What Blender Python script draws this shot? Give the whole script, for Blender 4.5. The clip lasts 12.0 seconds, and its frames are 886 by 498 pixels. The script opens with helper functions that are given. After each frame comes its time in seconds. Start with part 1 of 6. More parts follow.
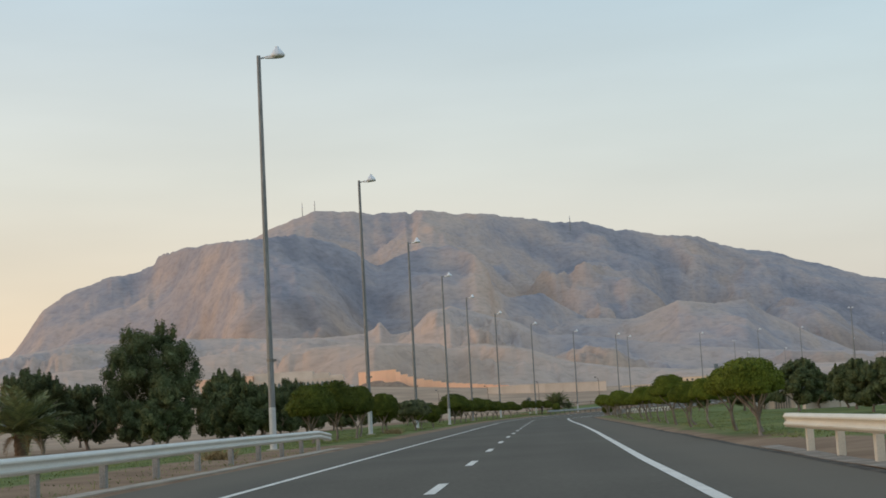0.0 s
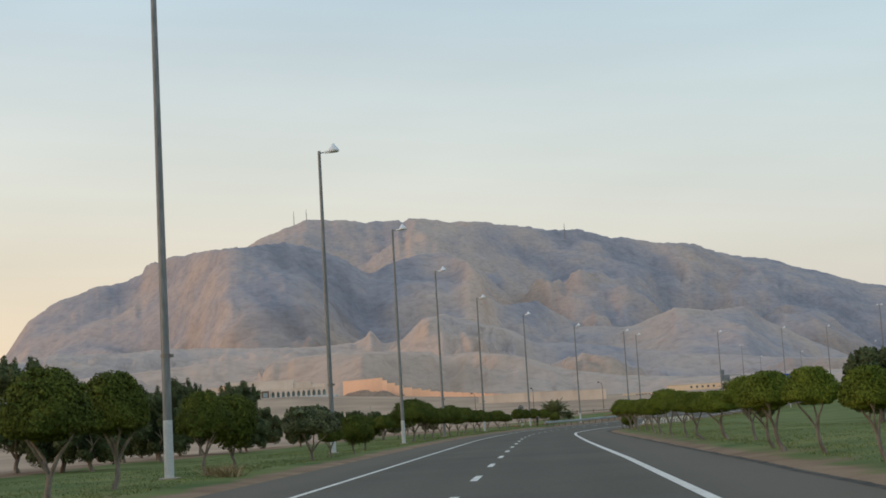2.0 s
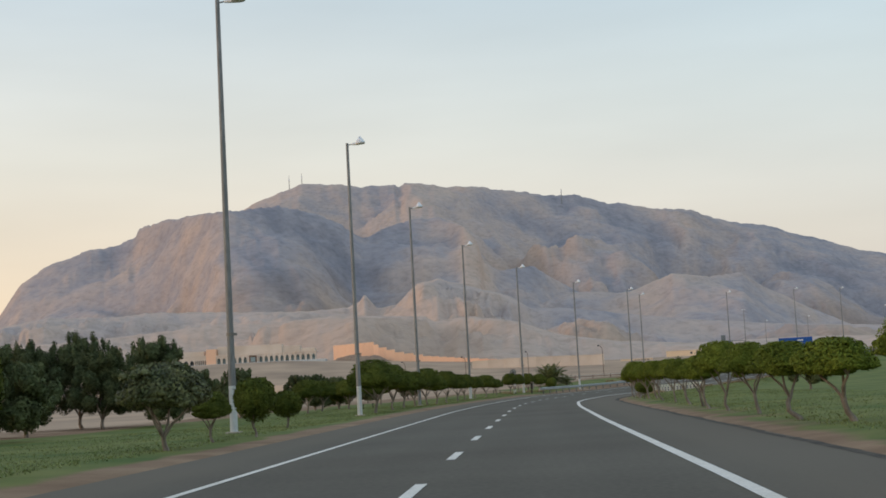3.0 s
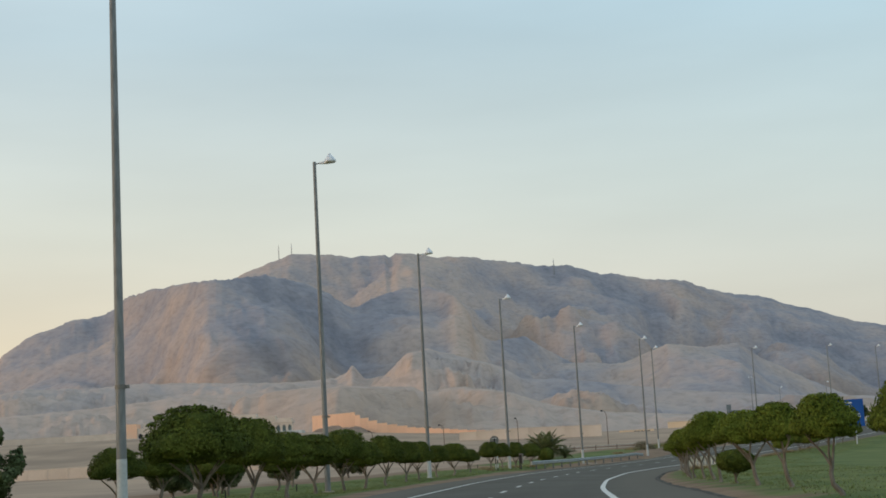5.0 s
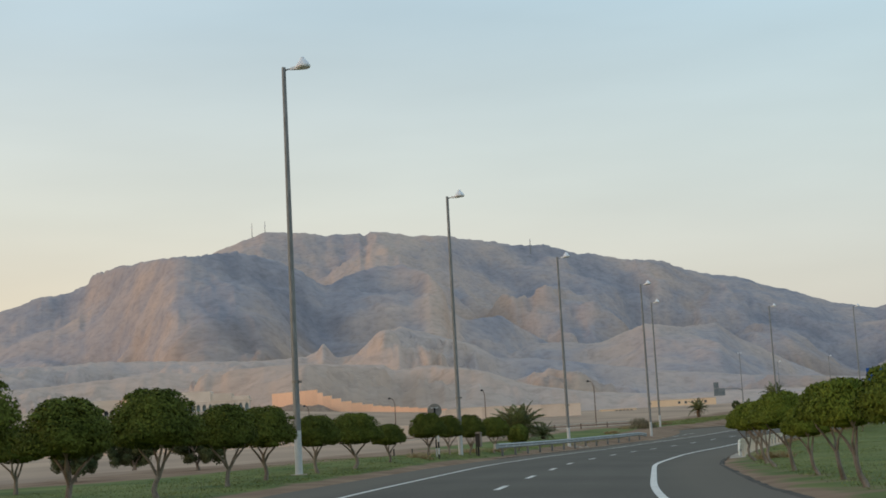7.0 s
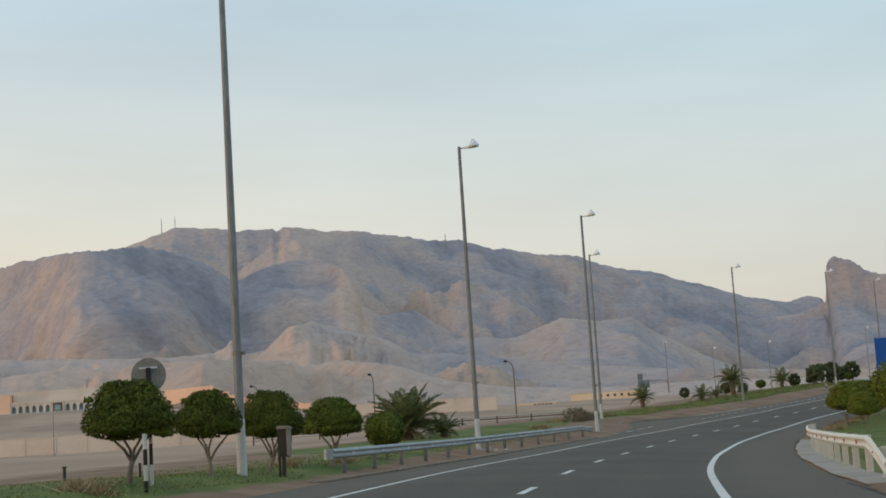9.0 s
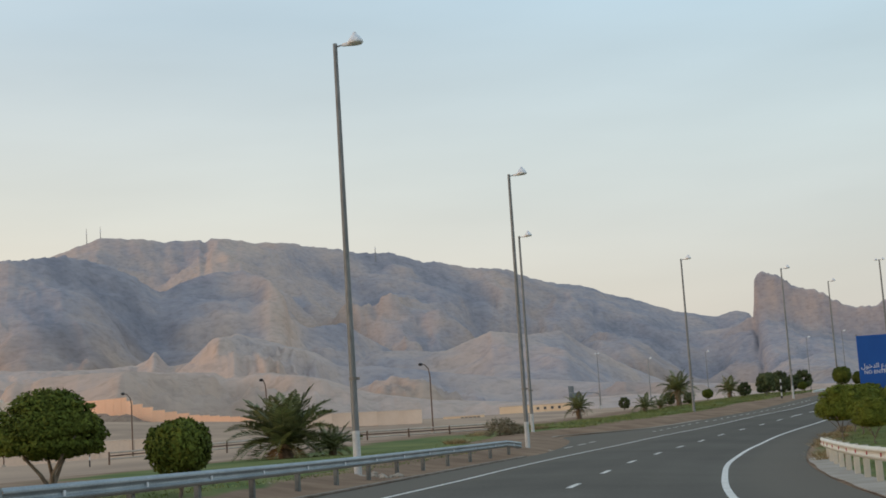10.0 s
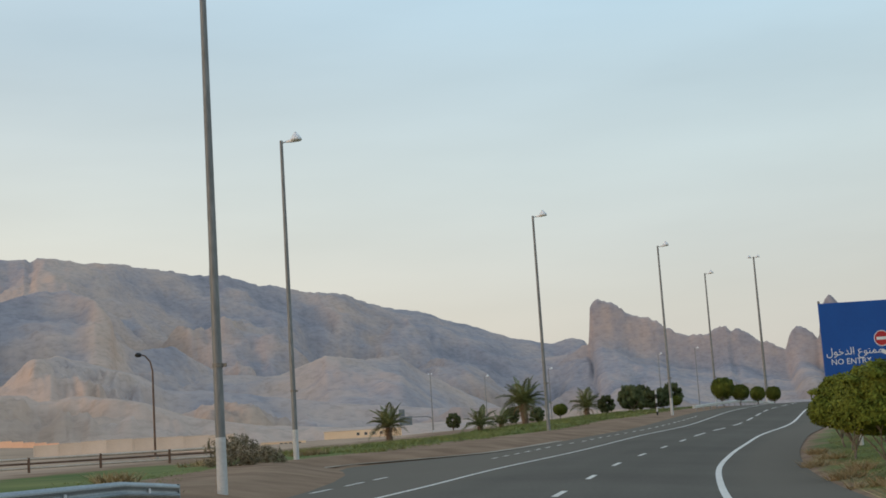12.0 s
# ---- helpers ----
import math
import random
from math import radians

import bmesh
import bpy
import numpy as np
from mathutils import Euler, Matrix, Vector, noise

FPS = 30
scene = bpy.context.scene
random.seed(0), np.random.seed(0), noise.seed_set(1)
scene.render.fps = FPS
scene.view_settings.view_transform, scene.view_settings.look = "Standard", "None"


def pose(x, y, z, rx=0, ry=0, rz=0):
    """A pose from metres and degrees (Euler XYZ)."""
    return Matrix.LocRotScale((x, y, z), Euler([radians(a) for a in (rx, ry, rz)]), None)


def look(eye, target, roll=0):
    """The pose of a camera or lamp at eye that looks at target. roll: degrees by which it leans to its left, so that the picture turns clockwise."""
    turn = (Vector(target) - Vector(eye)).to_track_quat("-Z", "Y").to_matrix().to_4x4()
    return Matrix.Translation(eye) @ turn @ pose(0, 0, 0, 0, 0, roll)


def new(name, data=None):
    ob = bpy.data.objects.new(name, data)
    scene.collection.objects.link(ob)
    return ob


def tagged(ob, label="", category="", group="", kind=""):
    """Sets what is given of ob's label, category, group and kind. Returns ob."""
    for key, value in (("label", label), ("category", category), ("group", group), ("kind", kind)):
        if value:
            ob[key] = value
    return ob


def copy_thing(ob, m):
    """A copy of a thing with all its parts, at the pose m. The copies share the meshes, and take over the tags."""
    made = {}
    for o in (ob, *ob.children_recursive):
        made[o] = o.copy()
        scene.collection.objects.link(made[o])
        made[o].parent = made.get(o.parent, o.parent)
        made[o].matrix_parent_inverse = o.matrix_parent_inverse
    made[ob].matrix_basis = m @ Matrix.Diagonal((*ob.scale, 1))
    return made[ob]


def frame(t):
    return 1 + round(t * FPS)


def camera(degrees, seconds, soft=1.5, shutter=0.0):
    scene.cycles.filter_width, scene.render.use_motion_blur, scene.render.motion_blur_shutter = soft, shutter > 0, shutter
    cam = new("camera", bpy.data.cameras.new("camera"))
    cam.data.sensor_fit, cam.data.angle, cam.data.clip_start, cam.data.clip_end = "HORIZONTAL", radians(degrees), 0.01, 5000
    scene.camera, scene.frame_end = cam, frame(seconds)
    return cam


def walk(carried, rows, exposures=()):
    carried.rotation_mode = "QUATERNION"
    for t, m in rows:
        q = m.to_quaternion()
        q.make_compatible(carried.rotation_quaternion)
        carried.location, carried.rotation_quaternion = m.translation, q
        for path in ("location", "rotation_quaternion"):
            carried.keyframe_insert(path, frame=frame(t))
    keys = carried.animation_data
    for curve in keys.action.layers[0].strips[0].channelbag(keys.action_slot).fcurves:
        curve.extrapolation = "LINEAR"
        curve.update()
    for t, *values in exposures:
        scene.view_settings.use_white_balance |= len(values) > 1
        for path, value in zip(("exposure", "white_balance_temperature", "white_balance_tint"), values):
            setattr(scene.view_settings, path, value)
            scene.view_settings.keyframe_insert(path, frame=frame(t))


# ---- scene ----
cam = camera(35.0, 12.0, soft=1.7)
# seconds, x, y, z, heading to the left of +y, pitch, roll
PATH = [
    (0, -0.000, -0.006, 1.150, 0.001, 6.739, -3.075),
    (0.5, 0.805, 12.714, 1.192, 0.006, 6.776, -3.123),
    (1, 1.546, 25.333, 1.204, -0.087, 7.065, -3.196),
    (1.5, 2.401, 37.664, 1.250, -0.133, 6.803, -3.155),
    (2, 3.171, 49.776, 1.287, -0.250, 7.143, -3.369),
    (2.5, 4.014, 61.821, 1.287, -0.277, 6.591, -3.207),
    (3, 4.891, 73.954, 1.291, -0.308, 5.749, -3.130),
    (3.5, 5.747, 86.134, 1.293, -0.420, 7.044, -3.111),
    (3.7, 6.081, 90.926, 1.289, -0.460, 7.968, -3.171),
    (5.3, 8.873, 129.445, 1.226, -0.870, 8.682, -3.214),
    (5.5, 9.254, 134.356, 1.219, -0.927, 8.673, -3.255),
    (6, 10.197, 146.630, 1.206, -1.125, 8.360, -3.267),
    (6.5, 11.242, 158.535, 1.217, -1.339, 7.994, -3.415),
    (6.7, 11.706, 163.268, 1.221, -1.437, 7.876, -3.223),
    (8.5, 16.290, 206.209, 1.180, -3.828, 7.777, -3.597),
    (9, 18.080, 217.954, 1.197, -5.160, 7.555, -3.638),
    (9.5, 20.161, 229.788, 1.237, -6.607, 7.813, -3.768),
    (10, 22.484, 241.160, 1.237, -8.036, 7.939, -3.642),
    (10.5, 25.139, 252.434, 1.208, -9.589, 7.658, -3.500),
    (11, 28.118, 263.628, 1.200, -11.237, 7.764, -3.347),
    (11.5, 31.355, 274.595, 1.224, -12.908, 8.019, -3.518),
    (12, 35.122, 286.002, 1.257, -14.706, 8.601, -3.742),
]


def eye_pose(x, y, z, yaw, pitch, roll):
    a, b = radians(yaw), radians(pitch)
    ahead = Vector((-math.sin(a) * math.cos(b), math.cos(a) * math.cos(b), math.sin(b)))
    eye = Vector((x, y, z))
    return look(eye, eye + 2 * ahead, roll)


# seconds, stops, kelvin, tint
EXPOSURES = [(0, 0.02, 6530, 11), (1.5, 0.03, 6560, 12), (2.6, 0.05, 6545, 10), (3.4, 0.14, 6665, 16.5), (4.5, 0.05, 6550, 11), (5.5, -0.04, 6448, 5.5), (6.5, -0.02, 6478, 7.8), (8.5, 0.02, 6540, 10.6), (9.5, 0.03, 6548, 11.3), (11, 0.03, 6560, 12.8), (12, 0.02, 6525, 11)]
walk(cam, [(t, eye_pose(*p)) for t, *p in PATH], EXPOSURES)

# ---------------------------------------------------------------- light
SUN_AZ, SUN_EL = -108.0, 7.0      # degrees from +y towards +x, degrees up
world = bpy.data.worlds.new("evening_sky")
scene.world = world
world.use_nodes = True
wn, wl = world.node_tree.nodes, world.node_tree.links
wn.clear()
w_out = wn.new("ShaderNodeOutputWorld")
w_bg = wn.new("ShaderNodeBackground")
w_bg.inputs["Strength"].default_value = 0.122
sky = wn.new("ShaderNodeTexSky")
sky.sky_type = "NISHITA"
sky.sun_disc = False
sky.sun_elevation = radians(SUN_EL)
sky.sun_rotation = radians(SUN_AZ)
sky.altitude = 300
sky.air_density, sky.dust_density, sky.ozone_density = 1.0, 3.0, 1.5
# a thin veil of high cloud and dust, warmer low down and towards the sun
w_co = wn.new("ShaderNodeTexCoord")
w_sep = wn.new("ShaderNodeSeparateXYZ")
wl.new(w_co.outputs["Generated"], w_sep.inputs[0])


def sky_ramp(stops):
    r = wn.new("ShaderNodeValToRGB")
    r.color_ramp.elements[0].position, r.color_ramp.elements[0].color = stops[0][0], (*stops[0][1], 1)
    r.color_ramp.elements[1].position, r.color_ramp.elements[1].color = stops[-1][0], (*stops[-1][1], 1)
    for at, c in stops[1:-1]:
        r.color_ramp.elements.new(at).color = (*c, 1)
    wl.new(w_sep.outputs["Z"], r.inputs["Fac"])
    return r.outputs["Color"]


away = sky_ramp([(0.0, (0.62, 0.55, 0.49)), (0.10, (0.625, 0.625, 0.57)), (0.20, (0.575, 0.67, 0.675)), (0.32, (0.475, 0.655, 0.76)), (0.75, (0.40, 0.54, 0.70))])
sunward = sky_ramp([(0.0, (0.92, 0.66, 0.44)), (0.08, (0.83, 0.70, 0.52)), (0.17, (0.735, 0.735, 0.65)), (0.30, (0.575, 0.695, 0.755)), (0.75, (0.44, 0.56, 0.70))])
w_dot = wn.new("ShaderNodeVectorMath")
w_dot.operation = "DOT_PRODUCT"
w_dot.inputs[1].default_value = (-0.97, 0.24, 0)
wl.new(w_co.outputs["Generated"], w_dot.inputs[0])
w_side = wn.new("ShaderNodeMapRange")
w_side.interpolation_type = "SMOOTHSTEP"
w_side.inputs["From Min"].default_value, w_side.inputs["From Max"].default_value = -0.30, 0.62
wl.new(w_dot.outputs["Value"], w_side.inputs["Value"])
w_veil = wn.new("ShaderNodeMix")
w_veil.data_type = "RGBA"
wl.new(w_side.outputs["Result"], w_veil.inputs["Factor"])
wl.new(away, w_veil.inputs["A"])
wl.new(sunward, w_veil.inputs["B"])
w_map = wn.new("ShaderNodeMapping")
w_map.inputs["Scale"].default_value = (2.2, 2.2, 11.0)
w_map.inputs["Rotation"].default_value = (0.06, -0.05, 0)
wl.new(w_co.outputs["Generated"], w_map.inputs["Vector"])
w_cl = wn.new("ShaderNodeTexNoise")
w_cl.inputs["Scale"].default_value = 1.1
w_cl.inputs["Detail"].default_value = 5
w_cl.inputs["Roughness"].default_value = 0.45
wl.new(w_map.outputs["Vector"], w_cl.inputs["Vector"])
w_amt = wn.new("ShaderNodeMapRange")
w_amt.inputs["From Min"].default_value, w_amt.inputs["From Max"].default_value = 0.3, 0.7
w_amt.inputs["To Min"].default_value, w_amt.inputs["To Max"].default_value = 8.3, 9.75
wl.new(w_cl.outputs["Fac"], w_amt.inputs["Value"])
w_bright = wn.new("ShaderNodeVectorMath")
w_bright.operation = "SCALE"
wl.new(w_veil.outputs["Result"], w_bright.inputs[0])
wl.new(w_amt.outputs["Result"], w_bright.inputs["Scale"])
w_mix = wn.new("ShaderNodeMix")
w_mix.data_type = "RGBA"
w_mix.inputs["Factor"].default_value = 0.86
wl.new(sky.outputs["Color"], w_mix.inputs["A"])
wl.new(w_bright.outputs["Vector"], w_mix.inputs["B"])
wl.new(w_mix.outputs["Result"], w_bg.inputs["Color"])
wl.new(w_bg.outputs["Background"], w_out.inputs["Surface"])

sun_data = bpy.data.lights.new("sun", "SUN")
sun_data.energy, sun_data.angle, sun_data.color = 0.58, radians(16), (1.0, 0.60, 0.36)
sun = new("sun", sun_data)
sd = Vector((math.sin(radians(SUN_AZ)) * math.cos(radians(SUN_EL)), math.cos(radians(SUN_AZ)) * math.cos(radians(SUN_EL)), math.sin(radians(SUN_EL))))
sun.matrix_world = look(sd * 50, (0, 0, 0))


# ---------------------------------------------------------------- materials
def mat(name, c1, c2, scale=2.0, rough=0.8, metal=0.0, bump=0.15, fine=14.0, spread=0.25, island=0.0, thing=0.0, stretch=(1, 1, 1), spec=0.35):
    """A surface of two tones in soft patches, with a finer grain on top and a relief of that grain."""
    m = bpy.data.materials.new(name)
    m.use_nodes = True
    n, l = m.node_tree.nodes, m.node_tree.links
    b = n["Principled BSDF"]
    b.inputs["Roughness"].default_value, b.inputs["Metallic"].default_value = rough, metal
    b.inputs["Specular IOR Level"].default_value = spec
    co = n.new("ShaderNodeTexCoord")
    mp = n.new("ShaderNodeMapping")
    mp.inputs["Scale"].default_value = stretch
    l.new(co.outputs["Object"], mp.inputs["Vector"])
    big, small = n.new("ShaderNodeTexNoise"), n.new("ShaderNodeTexNoise")
    for t, s, d in ((big, scale, 4), (small, scale * fine, 3)):
        t.inputs["Scale"].default_value, t.inputs["Detail"].default_value = s, d
        l.new(mp.outputs["Vector"], t.inputs["Vector"])
    cr = n.new("ShaderNodeValToRGB")
    cr.color_ramp.elements[0].position, cr.color_ramp.elements[1].position = 0.33, 0.67
    cr.color_ramp.elements[0].color, cr.color_ramp.elements[1].color = (*c1, 1), (*c2, 1)
    l.new(big.outputs["Fac"], cr.inputs["Fac"])
    val = n.new("ShaderNodeMapRange")
    val.inputs["From Min"].default_value, val.inputs["From Max"].default_value = 0.25, 0.75
    val.inputs["To Min"].default_value, val.inputs["To Max"].default_value = 1 - spread, 1 + spread
    l.new(small.outputs["Fac"], val.inputs["Value"])
    amount = val.outputs["Result"]
    for kind, size in (("ShaderNodeNewGeometry", island), ("ShaderNodeObjectInfo", thing)):
        if size:
            src = n.new(kind)
            r = n.new("ShaderNodeMapRange")
            r.inputs["To Min"].default_value, r.inputs["To Max"].default_value = 1 - size, 1 + size
            l.new(src.outputs["Random Per Island" if kind.endswith("Geometry") else "Random"], r.inputs["Value"])
            mu = n.new("ShaderNodeMath")
            mu.operation = "MULTIPLY"
            l.new(amount, mu.inputs[0])
            l.new(r.outputs["Result"], mu.inputs[1])
            amount = mu.outputs[0]
    vm = n.new("ShaderNodeVectorMath")
    vm.operation = "SCALE"
    l.new(cr.outputs["Color"], vm.inputs[0])
    l.new(amount, vm.inputs["Scale"])
    l.new(vm.outputs["Vector"], b.inputs["Base Color"])
    if bump:
        bp = n.new("ShaderNodeBump")
        bp.inputs["Strength"].default_value, bp.inputs["Distance"].default_value = bump, 0.02
        l.new(small.outputs["Fac"], bp.inputs["Height"])
        l.new(bp.outputs["Normal"], b.inputs["Normal"])
    return m


M_PAINT = mat("road_paint", (0.70, 0.635, 0.54), (0.82, 0.755, 0.66), 1.2, 0.6, fine=20, spread=0.2)
M_POLE = mat("grey_pole_paint", (0.20, 0.207, 0.205), (0.26, 0.265, 0.26), 0.6, 0.5, 0.25, 0.05, stretch=(1, 1, 0.25), thing=0.08)
M_POLE_LOW = mat("white_pole_paint", (0.50, 0.51, 0.50), (0.62, 0.63, 0.61), 1.0, 0.55, 0.0, 0.05, spread=0.1, thing=0.06)
M_LAMP = mat("lamp_housing", (0.78, 0.79, 0.80), (0.85, 0.86, 0.86), 2.0, 0.3, 0.0, 0.03, spread=0.06)
M_RAIL_WHITE = mat("white_rail_paint", (0.62, 0.61, 0.55), (0.70, 0.68, 0.61), 0.8, 0.45, 0.1, 0.03, spread=0.07, stretch=(1, 1, 4))
# white rail paint tinted cream for the low sun on the right-hand rails
M_RAIL_SUNLIT = mat("sunlit_rail_paint", (0.78, 0.70, 0.55), (0.85, 0.78, 0.63), 0.8, 0.5, 0.0, 0.03, spread=0.06, stretch=(1, 1, 4))
M_RAIL_ZINC = mat("galvanised_steel", (0.24, 0.28, 0.30), (0.35, 0.39, 0.40), 0.9, 0.42, 0.45, 0.06, stretch=(1, 1, 4))
M_POST = mat("rail_post_steel", (0.24, 0.24, 0.23), (0.36, 0.35, 0.33), 2.0, 0.6, 0.3, 0.08, thing=0.15)
M_POST_ZINC = mat("weathered_zinc_post", (0.11, 0.12, 0.12), (0.19, 0.20, 0.19), 2.0, 0.55, 0.4, 0.08, thing=0.15)
M_POST_WHITE = mat("rail_post_white", (0.56, 0.51, 0.42), (0.68, 0.62, 0.51), 2.0, 0.6, 0.0, 0.05, spread=0.08, thing=0.08)
M_KERB_DUSTY = mat("dusty_concrete", (0.20, 0.155, 0.115), (0.34, 0.28, 0.22), 1.5, 0.9, fine=18)
M_CONCRETE = mat("concrete", (0.36, 0.30, 0.235), (0.45, 0.385, 0.31), 0.8, 0.9, 0.0, 0.06, fine=18, spread=0.10)
M_BARK = mat("pale_bark", (0.16, 0.125, 0.095), (0.32, 0.27, 0.22), 5.0, 0.9, 0.0, 0.5, stretch=(1, 1, 0.3), thing=0.2)
M_BARK_PALM = mat("palm_bark", (0.11, 0.075, 0.052), (0.21, 0.15, 0.10), 6.0, 0.95, 0.0, 0.7)
M_LEAF = mat("clipped_leaf", (0.054, 0.072, 0.012), (0.122, 0.142, 0.025), 1.3, 0.75, 0.0, 0.0, island=0.28, thing=0.15, spec=0.1)
# lighter green that carries the sunlight on the shrubs by the sign
M_LEAF_SUN_SHRUB = mat("sunlit_shrub_leaf", (0.098, 0.124, 0.017), (0.195, 0.218, 0.036), 1.3, 0.75, 0.0, 0.0, island=0.28, thing=0.15, spec=0.1)
# the clipped leaf painted brighter, for right-hand crowns that face the sun
M_LEAF_SUNLIT = mat("sunlit_clipped_leaf", (0.082, 0.112, 0.014), (0.172, 0.200, 0.028), 1.3, 0.75, 0.0, 0.0, island=0.28, thing=0.15, spec=0.1)
M_LEAF_DARK = mat("dark_leaf", (0.062, 0.082, 0.036), (0.122, 0.140, 0.062), 0.8, 0.75, 0.0, 0.0, island=0.3, thing=0.2, spec=0.1)
M_LEAF_DRY = mat("olive_leaf", (0.055, 0.070, 0.025), (0.110, 0.110, 0.040), 1.2, 0.6, 0.0, 0.0, island=0.5, thing=0.2, spec=0.3)
M_SCRUB = mat("grey_scrub_leaf", (0.15, 0.13, 0.085), (0.26, 0.225, 0.15), 1.2, 0.8, 0.0, 0.0, island=0.4, thing=0.2, spec=0.1)
M_FROND = mat("palm_frond", (0.125, 0.150, 0.058), (0.235, 0.250, 0.108), 1.5, 0.5, 0.0, 0.0, island=0.35, thing=0.3)
M_FROND_DRY = mat("dry_frond", (0.24, 0.14, 0.05), (0.36, 0.22, 0.09), 1.5, 0.8, 0.0, 0.0, island=0.3)
M_GRASS = mat("grass_blade", (0.125, 0.168, 0.045), (0.250, 0.255, 0.080), 0.3, 0.7, 0.0, 0.0, island=0.5)
M_STRAW = mat("dry_grass", (0.30, 0.22, 0.11), (0.42, 0.32, 0.17), 2.0, 0.85, 0.0, 0.0, island=0.35)
M_BLUE = mat("blue_sign_sheet", (0.006, 0.075, 0.33), (0.008, 0.090, 0.38), 0.5, 0.4, 0.0, 0.02, spread=0.04)
M_WHITE = mat("white_sign_sheet", (0.74, 0.75, 0.76), (0.82, 0.82, 0.82), 1.0, 0.45, 0.0, 0.0, spread=0.04)
M_RED = mat("red_sign_sheet", (0.42, 0.025, 0.03), (0.52, 0.03, 0.035), 1.0, 0.45, 0.0, 0.0, spread=0.05)
M_BLACK = mat("black_paint", (0.012, 0.012, 0.013), (0.025, 0.025, 0.026), 2.0, 0.5, 0.0, 0.03)
M_SIGN_BACK = mat("sign_back_alloy", (0.20, 0.185, 0.165), (0.27, 0.25, 0.22), 2.0, 0.5, 0.3, 0.03)
M_WALL = mat("sand_render", (0.95, 0.57, 0.37), (0.97, 0.64, 0.44), 0.08, 0.9, 0.0, 0.1, fine=30, spread=0.06, thing=0.06)
M_WALL_PALE = mat("pale_render", (0.64, 0.52, 0.41), (0.74, 0.62, 0.51), 0.1, 0.9, 0.0, 0.1, fine=30, spread=0.06, thing=0.06)
# pale render with the warm low sun put into its colour
M_WALL_SUN = mat("sunlit_render", (0.80, 0.60, 0.40), (0.88, 0.69, 0.48), 0.1, 0.9, 0.0, 0.1, fine=30, spread=0.06)
M_WINDOW = mat("shaded_opening", (0.05, 0.06, 0.065), (0.09, 0.10, 0.11), 1.0, 0.4, 0.0, 0.0)
M_TILE = mat("blue_green_render", (0.24, 0.31, 0.30), (0.32, 0.38, 0.37), 0.5, 0.7, 0.0, 0.0)
M_MOUND = mat("dark_earth", (0.26, 0.18, 0.13), (0.38, 0.27, 0.19), 0.3, 0.95, 0.0, 0.4, fine=12)
M_BOARD = mat("grey_blue_board", (0.13, 0.16, 0.175), (0.19, 0.22, 0.235), 0.5, 0.6)
# broken asphalt, darkened to stand for the shadow under its edge
M_LIP_SHADE = mat("shaded_tar_lip", (0.045, 0.038, 0.030), (0.11, 0.088, 0.066), 1.6, 0.95, 0.0, 0.4, fine=30)
M_FENCE = mat("brown_fence_rail", (0.10, 0.06, 0.04), (0.19, 0.12, 0.08), 1.5, 0.7, 0.0, 0.1)
M_FENCE_TOP = mat("pale_fence_rail", (0.46, 0.40, 0.33), (0.56, 0.50, 0.42), 1.5, 0.7, 0.0, 0.1)


def asphalt():
    m = mat("asphalt", (0.117, 0.101, 0.078), (0.146, 0.127, 0.099), 0.12, 0.9, 0.0, 0.25, fine=90, spread=0.16, spec=0.12)
    n, l = m.node_tree.nodes, m.node_tree.links
    b = n["Principled BSDF"]
    src = b.inputs["Base Color"].links[0].from_socket
    # wheel tracks polished paler, oil-darkened lane middles
    at = n.new("ShaderNodeAttribute")
    at.attribute_name = "lat"
    no = n.new("ShaderNodeTexNoise")
    no.inputs["Scale"].default_value = 0.05
    co = n.new("ShaderNodeTexCoord")
    l.new(co.outputs["Object"], no.inputs["Vector"])
    ad = n.new("ShaderNodeMath")
    ad.operation = "MULTIPLY_ADD"
    ad.inputs[1].default_value = 0.8
    l.new(no.outputs["Fac"], ad.inputs[0])
    l.new(at.outputs["Fac"], ad.inputs[2])
    si = n.new("ShaderNodeMath")
    si.operation = "MULTIPLY"
    si.inputs[1].default_value = 3.4
    l.new(ad.outputs[0], si.inputs[0])
    sn = n.new("ShaderNodeMath")
    sn.operation = "SINE"
    l.new(si.outputs[0], sn.inputs[0])
    mr = n.new("ShaderNodeMapRange")
    mr.inputs["From Min"].default_value = -1
    mr.inputs["To Min"].default_value, mr.inputs["To Max"].default_value = 0.975, 1.025
    l.new(sn.outputs[0], mr.inputs["Value"])
    vm = n.new("ShaderNodeVectorMath")
    vm.operation = "SCALE"
    l.new(src, vm.inputs[0])
    l.new(mr.outputs["Result"], vm.inputs["Scale"])
    # dust on the shoulders outside the edge lines
    ab = n.new("ShaderNodeMath")
    ab.operation = "ABSOLUTE"
    l.new(at.outputs["Fac"], ab.inputs[0])
    du = n.new("ShaderNodeMapRange")
    du.inputs["From Min"].default_value, du.inputs["From Max"].default_value = 3.6, 5.0
    du.inputs["To Max"].default_value = 0.75
    l.new(ab.outputs[0], du.inputs["Value"])
    mx = n.new("ShaderNodeMix")
    mx.data_type = "RGBA"
    mx.inputs["B"].default_value = (0.172, 0.144, 0.108, 1)
    l.new(du.outputs["Result"], mx.inputs["Factor"])
    l.new(vm.outputs["Vector"], mx.inputs["A"])
    l.new(mx.outputs["Result"], b.inputs["Base Color"])
    return m


